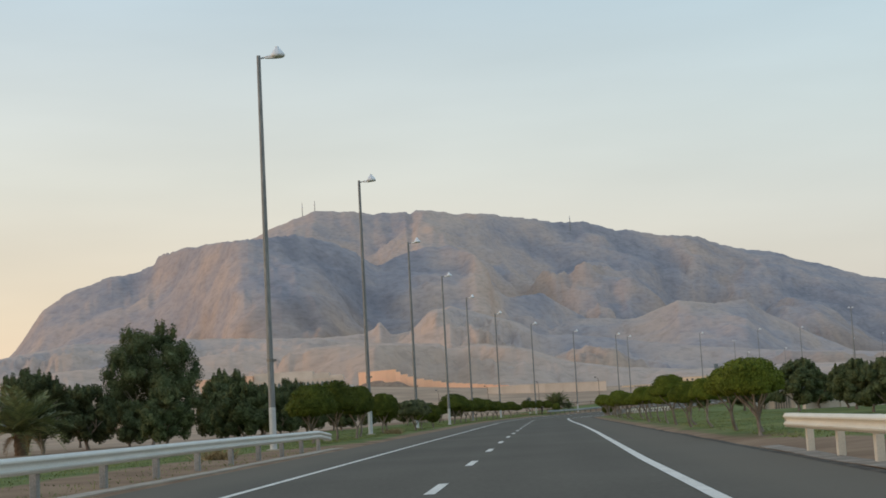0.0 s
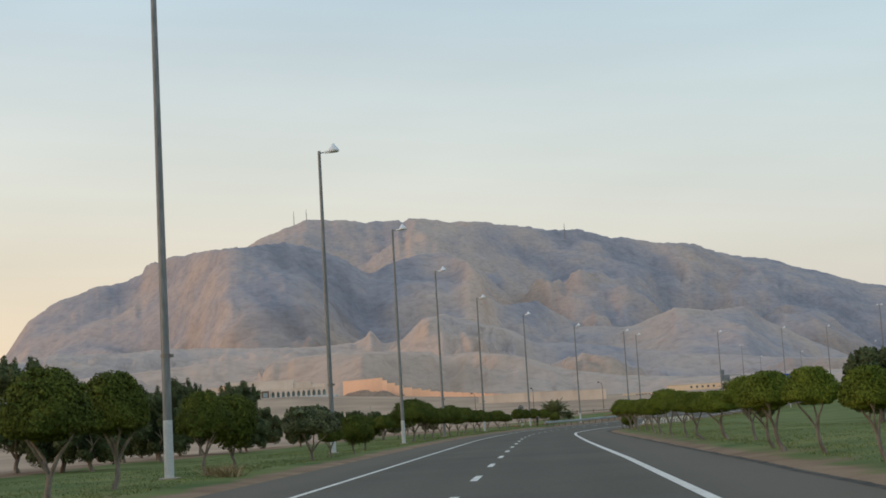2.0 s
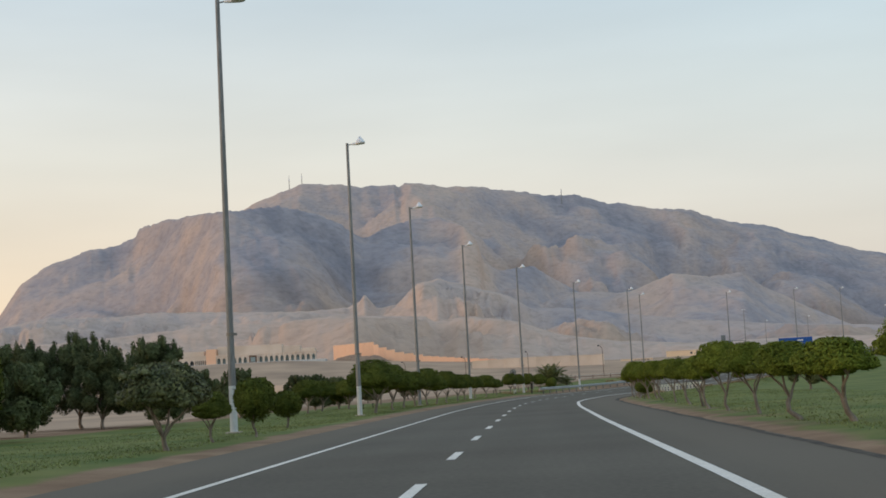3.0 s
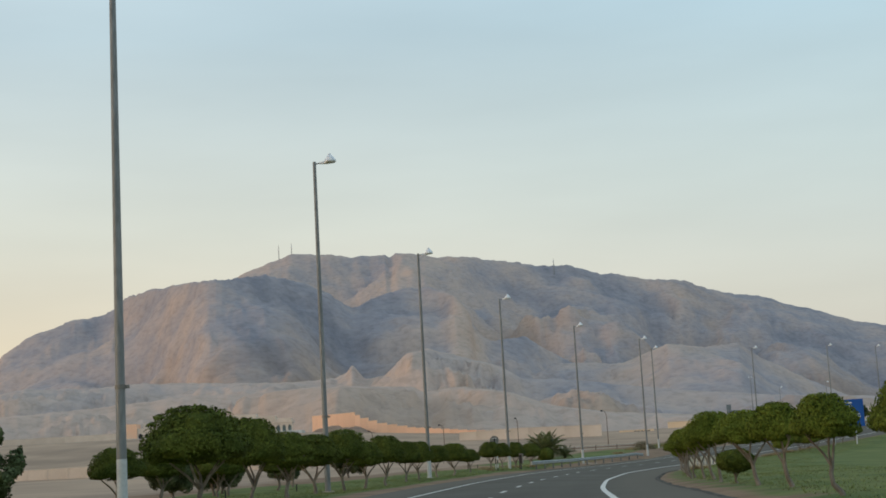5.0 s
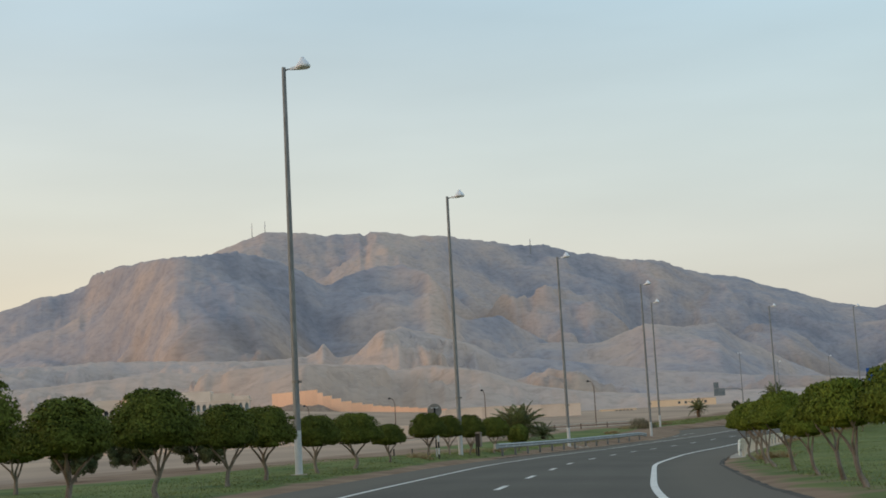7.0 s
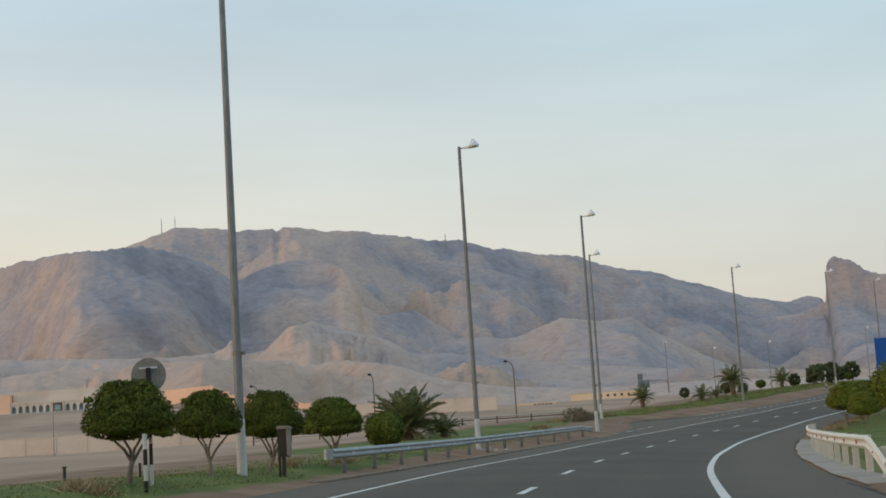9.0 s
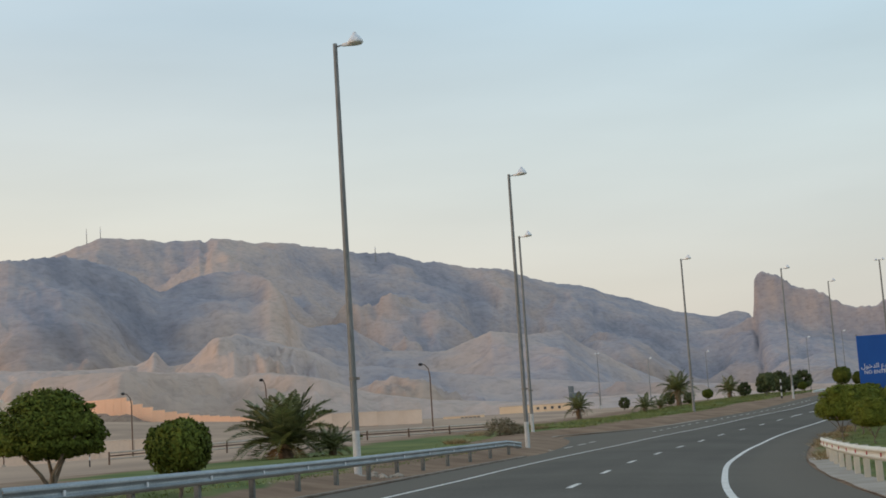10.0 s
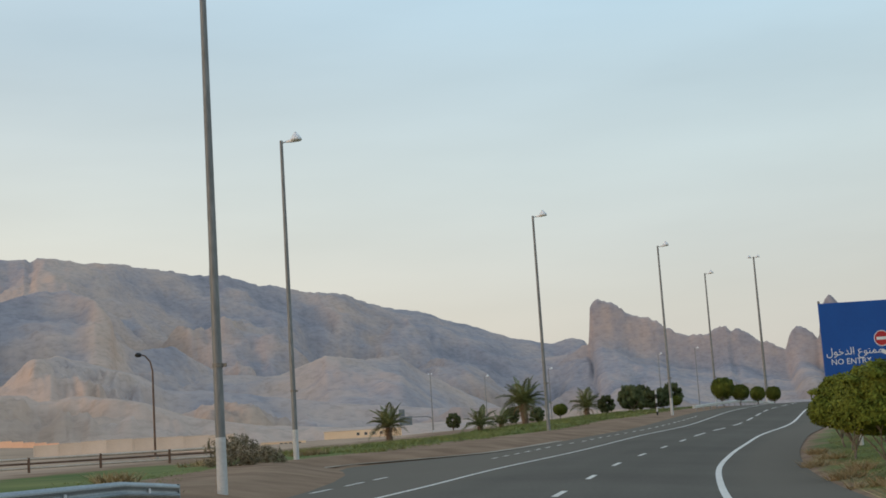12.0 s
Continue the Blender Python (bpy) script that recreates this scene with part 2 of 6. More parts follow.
def blend_mat(name, layers, rough=0.9, bump=0.07):
    """Soil, grass and sand: later layers lie on the first where their named mesh attribute, broken up by noise, is high."""
    m = bpy.data.materials.new(name)
    m.use_nodes = True
    n, l = m.node_tree.nodes, m.node_tree.links
    b = n["Principled BSDF"]
    b.inputs["Roughness"].default_value = rough
    b.inputs["Specular IOR Level"].default_value = 0.15
    co = n.new("ShaderNodeTexCoord")
    edge = n.new("ShaderNodeTexNoise")
    edge.inputs["Scale"].default_value, edge.inputs["Detail"].default_value = 0.35, 6
    l.new(co.outputs["Object"], edge.inputs["Vector"])
    grain = n.new("ShaderNodeTexNoise")
    grain.inputs["Scale"].default_value, grain.inputs["Detail"].default_value = 7.0, 4
    l.new(co.outputs["Object"], grain.inputs["Vector"])
    out = None
    for attr, c1, c2, scale in layers:
        no = n.new("ShaderNodeTexNoise")
        no.inputs["Scale"].default_value, no.inputs["Detail"].default_value = scale, 2.5
        l.new(co.outputs["Object"], no.inputs["Vector"])
        cr = n.new("ShaderNodeValToRGB")
        cr.color_ramp.elements[0].position, cr.color_ramp.elements[1].position = 0.32, 0.68
        cr.color_ramp.elements[0].color, cr.color_ramp.elements[1].color = (*c1, 1), (*c2, 1)
        l.new(no.outputs["Fac"], cr.inputs["Fac"])
        if out is None:
            out = cr.outputs["Color"]
            continue
        at = n.new("ShaderNodeAttribute")
        at.attribute_name = attr
        ad = n.new("ShaderNodeMath")
        ad.operation = "ADD"
        l.new(at.outputs["Fac"], ad.inputs[0])
        l.new(edge.outputs["Fac"], ad.inputs[1])
        mr = n.new("ShaderNodeMapRange")
        mr.inputs["From Min"].default_value, mr.inputs["From Max"].default_value = 0.88, 1.12
        l.new(ad.outputs[0], mr.inputs["Value"])
        mx = n.new("ShaderNodeMix")
        mx.data_type = "RGBA"
        l.new(mr.outputs["Result"], mx.inputs["Factor"])
        l.new(out, mx.inputs["A"])
        l.new(cr.outputs["Color"], mx.inputs["B"])
        out = mx.outputs["Result"]
    val = n.new("ShaderNodeMapRange")
    val.inputs["From Min"].default_value, val.inputs["From Max"].default_value = 0.25, 0.75
    val.inputs["To Min"].default_value, val.inputs["To Max"].default_value = 0.93, 1.07
    l.new(grain.outputs["Fac"], val.inputs["Value"])
    vm = n.new("ShaderNodeVectorMath")
    vm.operation = "SCALE"
    l.new(out, vm.inputs[0])
    l.new(val.outputs["Result"], vm.inputs["Scale"])
    l.new(vm.outputs["Vector"], b.inputs["Base Color"])
    bp = n.new("ShaderNodeBump")
    bp.inputs["Strength"].default_value, bp.inputs["Distance"].default_value = bump, 0.06
    l.new(grain.outputs["Fac"], bp.inputs["Height"])
    l.new(bp.outputs["Normal"], b.inputs["Normal"])
    return m


M_ASPHALT = asphalt()
M_GROUND = blend_mat("desert_and_verge", [
    ("", (0.345, 0.240, 0.165), (0.520, 0.360, 0.240), 0.035),
    ("dirt", (0.215, 0.130, 0.077), (0.325, 0.212, 0.130), 0.45),
    ("grass", (0.085, 0.128, 0.030), (0.190, 0.200, 0.058), 0.22),
])


def rock():
    m = bpy.data.materials.new("limestone_mountain")
    m.use_nodes = True
    n, l = m.node_tree.nodes, m.node_tree.links
    b = n["Principled BSDF"]
    b.inputs["Roughness"].default_value, b.inputs["Specular IOR Level"].default_value = 0.95, 0.1
    co = n.new("ShaderNodeTexCoord")

    def noise_at(scale, detail, stretch=(1, 1, 1)):
        mp = n.new("ShaderNodeMapping")
        mp.inputs["Scale"].default_value = stretch
        l.new(co.outputs["Object"], mp.inputs["Vector"])
        t = n.new("ShaderNodeTexNoise")
        t.inputs["Scale"].default_value, t.inputs["Detail"].default_value = scale, detail
        t.inputs["Roughness"].default_value = 0.62
        l.new(mp.outputs["Vector"], t.inputs["Vector"])
        return t.outputs["Fac"]

    # grey-blue below the tone 0.3, also for painted haze and shade, mauve-grey between, brown and tan above
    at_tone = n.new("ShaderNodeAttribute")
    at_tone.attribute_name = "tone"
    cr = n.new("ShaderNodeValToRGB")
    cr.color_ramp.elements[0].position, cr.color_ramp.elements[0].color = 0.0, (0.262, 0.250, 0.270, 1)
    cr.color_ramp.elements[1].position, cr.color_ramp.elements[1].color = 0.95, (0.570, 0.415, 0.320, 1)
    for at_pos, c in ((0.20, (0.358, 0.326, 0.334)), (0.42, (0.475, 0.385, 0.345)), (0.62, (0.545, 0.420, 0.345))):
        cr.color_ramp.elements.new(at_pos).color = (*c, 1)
    fac = at_tone.outputs["Fac"]
    for t, k in ((noise_at(0.0045, 6), 0.75), (noise_at(0.011, 6), 0.5), (noise_at(0.03, 7, (1, 1, 1.4)), 0.35)):
        ad = n.new("ShaderNodeMath")
        ad.operation = "MULTIPLY_ADD"
        ad.inputs[1].default_value = k
        sub = n.new("ShaderNodeMath")
        sub.operation = "SUBTRACT"
        sub.inputs[1].default_value = 0.5
        l.new(t, sub.inputs[0])
        l.new(sub.outputs[0], ad.inputs[0])
        l.new(fac, ad.inputs[2])
        fac = ad.outputs[0]
    l.new(fac, cr.inputs["Fac"])
    st = n.new("ShaderNodeMapRange")      # bedding, faint
    st.inputs["From Min"].default_value, st.inputs["From Max"].default_value = 0.3, 0.7
    st.inputs["To Min"].default_value, st.inputs["To Max"].default_value = 0.92, 1.08
    l.new(noise_at(0.05, 6, (1, 1, 1.3)), st.inputs["Value"])
    vm = n.new("ShaderNodeVectorMath")
    vm.operation = "SCALE"
    l.new(cr.outputs["Color"], vm.inputs[0])
    l.new(st.outputs["Result"], vm.inputs["Scale"])
    # pale gravel and sand on the low slopes
    sand = n.new("ShaderNodeValToRGB")
    sand.color_ramp.elements[0].position, sand.color_ramp.elements[0].color = 0.35, (0.300, 0.205, 0.145, 1)
    sand.color_ramp.elements[1].position, sand.color_ramp.elements[1].color = 0.65, (0.475, 0.330, 0.228, 1)
    l.new(noise_at(0.009, 7), sand.inputs["Fac"])
    at = n.new("ShaderNodeAttribute")
    at.attribute_name = "talus"
    mx = n.new("ShaderNodeMix")
    mx.data_type = "RGBA"
    l.new(at.outputs["Fac"], mx.inputs["Factor"])
    l.new(vm.outputs["Vector"], mx.inputs["A"])
    l.new(sand.outputs["Color"], mx.inputs["B"])
    ly = n.new("ShaderNodeMapRange")      # thin darker ledges and gravel streaks
    ly.inputs["From Min"].default_value, ly.inputs["From Max"].default_value = 0.36, 0.52
    ly.inputs["To Min"].default_value, ly.inputs["To Max"].default_value = 0.90, 1.05
    l.new(noise_at(0.075, 6, (0.9, 0.9, 1.8)), ly.inputs["Value"])
    vm2 = n.new("ShaderNodeVectorMath")
    vm2.operation = "SCALE"
    l.new(mx.outputs["Result"], vm2.inputs[0])
    l.new(ly.outputs["Result"], vm2.inputs["Scale"])
    l.new(vm2.outputs["Vector"], b.inputs["Base Color"])
    bp = n.new("ShaderNodeBump")
    bp.inputs["Strength"].default_value, bp.inputs["Distance"].default_value = 0.16, 10.0
    l.new(noise_at(0.025, 9), bp.inputs["Height"])
    bp2 = n.new("ShaderNodeBump")         # crumbling outcrops
    bp2.inputs["Strength"].default_value, bp2.inputs["Distance"].default_value = 0.22, 5.0
    l.new(noise_at(0.11, 5), bp2.inputs["Height"])
    l.new(bp.outputs["Normal"], bp2.inputs["Normal"])
    l.new(bp2.outputs["Normal"], b.inputs["Normal"])
    return m


M_ROCK = rock()

# ---------------------------------------------------------------- the road's line
ROAD_Y = [-140, 0, 31, 62, 91, 112.4, 129.6, 155.4, 178, 206, 238.9, 260.5, 278, 298, 317, 336, 354.5, 375, 392, 422.5, 446, 488, 536, 660]
ROAD_X = [-11.2, -1.75, 0.3, 2.35, 4.35, 5.8, 7.0, 8.8, 10.9, 14.5, 20.2, 25.6, 30.8, 37.7, 45.5, 54.2, 64.0, 75.8, 87.2, 105.5, 121.5, 150, 185, 278]
RISE_Y = [-400, 284, 303, 325.8, 357, 389.2, 416.2, 450.8, 500, 600, 745, 850, 1000, 1500, 5200]
RISE_Z = [0, 0.0, 0.15, 0.47, 1.35, 2.7, 4.3, 5.95, 6.6, 7.4, 10.0, 13.0, 15.0, 22.0, 40.0]
_t = np.arange(-140.0, 661.0, 1.0)
_k = np.hanning(25)
_k /= _k.sum()
_line = np.convolve(np.pad(np.interp(_t, ROAD_Y, ROAD_X), 12, mode="reflect", reflect_type="odd"), _k, "valid")
_rt = np.arange(-400.0, 5200.0, 1.0)
_rise = np.convolve(np.pad(np.interp(_rt, RISE_Y, RISE_Z), 12, mode="edge"), _k, "valid")
_slope = np.gradient(_line, _t)
_arc = np.concatenate([[0], np.cumsum(np.hypot(np.diff(_line), np.diff(_t)))])


def rise(y):
    return np.interp(y, _rt, _rise)


def on_road(s, lat):
    """The place lat metres to the right of the lane line at station s (its y)."""
    x, g = np.interp(s, _t, _line), np.interp(s, _t, _slope)
    h = np.sqrt(1 + g * g)
    return x + lat / h, s - lat * g / h


def heading(s):
    """Degrees by which the road turns to the right of +y."""
    return float(np.degrees(np.arctan(np.interp(s, _t, _slope))))


def station(arc):
    return float(np.interp(arc, _arc, _t))


def left_line(s):
    """Offset of the left edge line: the lane widens through the curve."""
    return np.interp(s, [-140, 180, 235, 262, 285, 305, 320, 332, 346, 362, 385, 420, 660], [-3.5, -3.5, -4.15, -4.4, -4.5, -4.72, -4.75, -4.6, -4.25, -4.05, -3.9, -3.75, -3.75])


def left_edge(s):
    return np.interp(s, [-140, 180, 240, 316, 326, 332, 338, 343, 346.5, 349.5, 352.5, 356, 361, 370, 415, 660],
                     [-6.2, -6.2, -6.9, -7.3, -8.5, -9.5, -11.0, -13.0, -15.2, -14.8, -12.2, -9.7, -8.8, -8.2, -7.4, -6.6])


def tilt(s, lat):
    """The road leans into the curve: its right side lies lower."""
    lean = np.interp(lat, [-60, -12, -5, 0, 3.8, 7, 45, 90], [0, 0.06, 0.05, -0.08, -0.34, -0.46, -0.46, 0])
    return lean * np.interp(s, [165, 210, 250, 400, 450], [0, 0.7, 1, 1, 0])


def verge_lift(s, lat):
    """The verges lie a little above the road; the left one is a low bank along the curve."""
    off = np.where(lat < 0, -(lat - left_edge(s)), lat - np.interp(s, [200, 240], [6.6, 6.82]))
    up = np.clip((off - 0.35) / 3.0, 0, 1)
    roll = 0.04 * np.sin(s * 0.21 + lat * 0.05) + 0.03 * np.sin(s * 0.083 - lat * 0.06)
    bank = np.interp(s, [90, 212, 232, 252, 290, 345, 380, 420], [0.0, 0.0, 0.10, 0.38, 0.34, 0.34, 0.24, 0])
    bank = bank - 0.14 * np.exp(-((s - 158) / 16.0) ** 2)
    bank = np.where(lat < 0, bank * np.clip((off - np.interp(s, [248, 266, 311, 319], [0.5, 1.5, 1.5, 0.4])) / 2.4, 0, 1) * np.clip((48 + lat) / 18, 0, 1), 0)
    dip = np.clip((-lat - 12) / 9, 0, 1)       # behind the rising verge the ground falls away again
    bank = bank - 0.5 * dip * dip * (3 - 2 * dip) * np.interp(s, [362, 385, 430, 470], [0, 1, 1, 0])
    return tilt(s, lat) + np.where(off > 0, up * (0.11 + roll) + bank - 0.07 * np.clip(1 - off / 0.35, 0, 1), -0.10)


def left_terrace(x, y):
    """To the left the plain stays low while the road climbs, then it rises under the old walls."""
    a = np.clip((y - 660) / 190, 0, 1) * np.clip((70 - x) / 120, 0, 1)
    away = np.clip((np.interp(y, _t, _line) - x - 35) / 40, 0, 1)
    away = away * away * (3 - 2 * away)
    sunk = np.interp(y, [350, 385, 480, 600, 700, 800], [1.2, 1.7, 2.6, 4.0, 7.6, 11.6])
    return 9.5 * a * a * (3 - 2 * a) + np.where((y > 350) & (y < 800), away * np.minimum(sunk - rise(y), 0), 0)


def ground_z(x, y):
    """Height of the open ground."""
    s = np.asarray(y, float)
    for _ in range(4):
        g = np.interp(s, _t, _slope)
        xc = np.interp(s, _t, _line)
        lat = (x - xc) * np.sqrt(1 + g * g) * np.clip(1 / (1 + g * g), 0, 1)
        s = y + lat * g / np.sqrt(1 + g * g)
    return float(rise(y) + verge_lift(s, lat) + left_terrace(x, y))


# ---------------------------------------------------------------- mesh helpers
def mesh_of(name, verts, faces, material=None, smooth=False):
    me = bpy.data.meshes.new(name)
    me.from_pydata([tuple(v) for v in verts], [], [tuple(f) for f in faces])
    if smooth:
        me.polygons.foreach_set("use_smooth", [True] * len(me.polygons))
    if material:
        me.materials.append(material)
    me.update()
    return me


def bm_mesh(name, bm, material, smooth=False):
    me = bpy.data.meshes.new(name)
    bm.normal_update()
    bm.to_mesh(me)
    bm.free()
    if smooth:
        me.polygons.foreach_set("use_smooth", [True] * len(me.polygons))
    me.materials.append(material)
    return me


def thing(name, x, y, z=None, turn=0.0, label="", category="", group="", kind=""):
    """An Empty at a thing's base."""
    ob = new(name)
    ob.empty_display_size = 0.3
    ob.matrix_basis = pose(x, y, ground_z(x, y) if z is None else z, 0, 0, turn)
    return tagged(ob, label, category, group, kind)


def part(name, data, parent, m=None, label=""):
    """Links mesh data as one part under a thing or another part."""
    ob = new(name, data)
    ob.parent = parent
    if m is not None:
        ob.matrix_basis = m
    return tagged(ob, label) if label else ob


def bm_box(bm, x0, x1, y0, y1, z0, z1, bevel=0.0):
    g = bmesh.ops.create_cube(bm, size=1.0)
    for v in g["verts"]:
        v.co = Vector(((x0 + x1) / 2 + v.co.x * (x1 - x0), (y0 + y1) / 2 + v.co.y * (y1 - y0), (z0 + z1) / 2 + v.co.z * (z1 - z0)))
    if bevel:
        es = list({e for v in g["verts"] for e in v.link_edges})
        bmesh.ops.bevel(bm, geom=es, offset=bevel, segments=2, affect="EDGES", profile=0.5)


def box_mesh(name, x0, x1, y0, y1, z0, z1, material, bevel=0.0):
    bm = bmesh.new()
    bm_box(bm, x0, x1, y0, y1, z0, z1, bevel)
    return bm_mesh(name, bm, material)


def tube(path, radii, sides=8, caps=True):
    """Vertices and faces of a tube along a path with a radius at each point."""
    path = [Vector(p) for p in path]
    vs, fs = [], []
    for i, p in enumerate(path):
        d = (path[min(i + 1, len(path) - 1)] - path[max(i - 1, 0)]).normalized()
        side = d.cross(Vector((0.31, 0.95, 0.05))).normalized()
        up = side.cross(d)
        for k in range(sides):
            a = 2 * math.pi * k / sides
            vs.append(p + (side * math.cos(a) + up * math.sin(a)) * radii[i])
    for i in range(len(path) - 1):
        for k in range(sides):
            a, b = i * sides + k, i * sides + (k + 1) % sides
            fs.append((a, b, b + sides, a + sides))
    if caps:                              # on vertices of their own, so that the shading stays round
        n = len(vs)
        vs += vs[:sides] + vs[n - sides:n]
        fs.append(tuple(range(n, n + sides))[::-1])
        fs.append(tuple(range(n + sides, n + 2 * sides)))
    return vs, fs


def tubes_mesh(name, list_of, material, sides=8, smooth=True):
    vs, fs = [], []
    for path, radii in list_of:
        v, f = tube(path, radii, sides)
        fs += [tuple(i + len(vs) for i in q) for q in f]
        vs += v
    return mesh_of(name, vs, fs, material, smooth)


# ---------------------------------------------------------------- ground, road and markings
LATS = [-4600, -3400, -2400, -1600, -1100, -750, -520, -370, -270, -200, -150, -115, -90, -72, -58, -47, -38, -31, -26, -22, -19, -16.5, -14.4, -13, -12, -11, -10, -9.2, -8.5, -7.9,
        -7.4, -6.95, -6.5, -6.0, -3, 0, 3, 6.2, 6.7, 7.1, 7.6, 8.1, 8.7, 9.4, 10.2, 11.2, 12.5, 14, 16, 19, 23, 28, 35, 44, 56, 72, 95, 125, 170, 230, 320, 450, 640, 900, 1300, 1900, 2700, 3700, 4600]
STNS = list(np.arange(-140, 520, 2.5)) + [525, 535, 550, 570, 600, 640, 680, 720, 760, 800, 840, 880, 940, 1020, 1120, 1250, 1450, 1700, 2000, 2500, 3200, 4000, 4900]
STNS = [-4600, -3000, -1800, -900, -400, -220] + STNS


def ground():
    s = np.array(STNS)[:, None] + 0 * np.array(LATS)[None, :]
    lat = np.array(LATS)[None, :] + 0.0 * s
    for row, st in zip(lat, s[:, 0]):     # one column of the grid follows the edge of the asphalt
        row[:] = np.interp(row, [-4600, -22, -6.95, 0, 4, 6.7, 7.6, 4600], [-4600, -22, float(left_edge(st)) - 0.05, 0, 4, float(np.interp(st, [200, 240], [6.65, 6.87])), 7.7, 4600])
    near = np.clip(lat, -58, 56)
    x, y = on_road(np.clip(s, -140, 660), near)
    x = x + (lat - near)
    y = y + np.where(s > 660, s - 660, np.where(s < -140, s + 140, 0))
    z = rise(y) + verge_lift(s, lat) + left_terrace(x, y)
    z = z + np.where(np.abs(lat) > 24, 0.25 * np.sin(x * 0.11) * np.sin(y * 0.07), 0) * np.clip((np.abs(lat) - 24) / 30, 0, 1)
    # where the grass grows: two green verges and a patch by the turning
    lo = np.interp(s, [-140, 60, 225, 250, 285, 300, 345, 362, 500], [-24, -24, -23, -14.5, -13.5, -27, -27, -24, -24])
    hi = np.interp(s, [-140, 56, 66, 262, 300, 322, 345, 375, 500], [-10.6, -10.2, -7.05, -8.3, -11.5, -14.0, -19.0, -13.5, -10.5])
    left = np.clip((hi - lat) / 0.8 + 0.5, 0, 1) * np.clip((lat - lo) / 3.0 + 0.5, 0, 1)
    right = np.clip((lat - np.interp(s, [34, 42], [8.9, 6.75])) / 0.6, 0, 1) * np.clip((46 - lat) / 5, 0, 1)
    patchy = 0.74 + 0.26 * np.clip((np.abs(lat) - 8.5) / 3.5, 0, 1)
    grass = patchy * np.where(lat < 0, left, right) * np.where((s > -140) & (s < 520), 1, 0)
    grass = grass * np.where(lat < 0, np.interp(s, [300, 345], [1.0, 0.85]), np.interp(lat, [7, 9.5], [0.66, 0.95]))
    dirt = np.clip((34 - np.abs(lat)) / 6, 0, 1) * np.where((s > -140) & (s < 520), 1, 0) * np.where((lat < -15) & ((s < 300) | (s > 430)), 0.68, 0.9)
    n, m = lat.shape
    vs = np.stack([x, y, z], -1).reshape(-1, 3)
    fs = [(i * m + j, i * m + j + 1, (i + 1) * m + j + 1, (i + 1) * m + j) for i in range(n - 1) for j in range(m - 1)]
    me = mesh_of("ground", vs, fs, M_GROUND, True)
    for name, v in (("grass", grass), ("dirt", dirt)):
        a = me.attributes.new(name, "FLOAT", "POINT")
        a.data.foreach_set("value", np.ascontiguousarray(v, dtype=np.float32).ravel())
    return tagged(new("ground", me), "sandy desert ground with green irrigated grass verges", "ground", kind="structure")


def ribbon(name, s0, s1, lats, lift, material, step=2.0, lat_attr=False):
    """A strip that follows the road; lats are numbers or functions of the station."""
    ss = np.arange(s0, s1 + 0.01, (s1 - s0) / max(1, round((s1 - s0) / step)))
    vs, la = [], []
    for s in ss:
        for q in lats:
            q = float(q(s)) if callable(q) else q
            x, y = on_road(s, q)
            vs.append((x, y, rise(y) + float(tilt(s, q)) + lift - 0.0012 * q * q * 0.4))
            la.append(q)
    m = len(lats)
    fs = [(i * m + j, i * m + j + 1, (i + 1) * m + j + 1, (i + 1) * m + j) for i in range(len(ss) - 1) for j in range(m - 1)]
    me = mesh_of(name, vs, fs, material, True)
    if lat_attr:
        a = me.attributes.new("lat", "FLOAT", "POINT")
        a.data.foreach_set("value", np.array(la, dtype=np.float32))
    return me


ground()
road = tagged(new("road", ribbon("road", -139, 640, [lambda s: left_edge(s) - 0.12, left_edge, lambda s: left_line(s) - 0.8, left_line, -1.8, 0, 2, 4, 5.4, lambda s: np.interp(s, [200, 240], [6.6, 6.82]), lambda s: np.interp(s, [200, 240], [6.72, 6.94])], 0.02, M_ASPHALT, 2.0, True)),
              "worn grey asphalt dual-lane road curving to the right", "road", kind="structure")


def edge_line(name, s0, s1, lat, width, label):
    ob = new(name, ribbon(name, s0, s1, [lambda s: (lat(s) if callable(lat) else lat) - width / 2, lambda s: (lat(s) if callable(lat) else lat) + width / 2], 0.028, M_PAINT, 2.0))
    return tagged(ob, label, "road marking", kind="structure")


edge_line("edge_line_left", -139, 640, left_line, 0.16, "solid white painted edge line beside the shoulder")
edge_line("edge_line_right", -139, 640, lambda s: np.interp(s, [-140, 30, 64, 92, 125, 660], [3.72, 3.75, 4.02, 4.04, 3.85, 3.8]), 0.20, "solid white painted edge line, broad and bright")

def crumbled_edge(name, s0, s1, lat, side):
    """The broken lip of the asphalt, a ragged step down to the soil, coloured dark for the step's shadow."""
    rng = np.random.default_rng(12)
    ss = np.arange(s0, s1, 0.6)
    wob = np.convolve(rng.normal(size=len(ss) + 8), np.hanning(9) / np.hanning(9).sum(), "valid")[:len(ss)] * 0.10 + rng.normal(size=len(ss)) * 0.02
    vs, fs = [], []
    for s, w in zip(ss, wob):
        e = float(lat(s)) if callable(lat) else lat
        for off, z in ((-0.20 + w * 0.5, 0.026), (0.02 + w, 0.028), (0.13 + w, -0.06)):
            x, y = on_road(s, e + side * off)
            vs.append((x, y, rise(y) + float(tilt(s, e)) + z - 0.0005 * e * e))
    for i in range(len(ss) - 1):
        fs += [(i * 3 + j, i * 3 + j + 1, i * 3 + j + 4, i * 3 + j + 3) for j in range(2)]
    return tagged(new(name, mesh_of(name, vs, fs, M_LIP_SHADE)), "crumbled edge of the asphalt, darkened for the shadow of its step", "road edge", kind="structure")


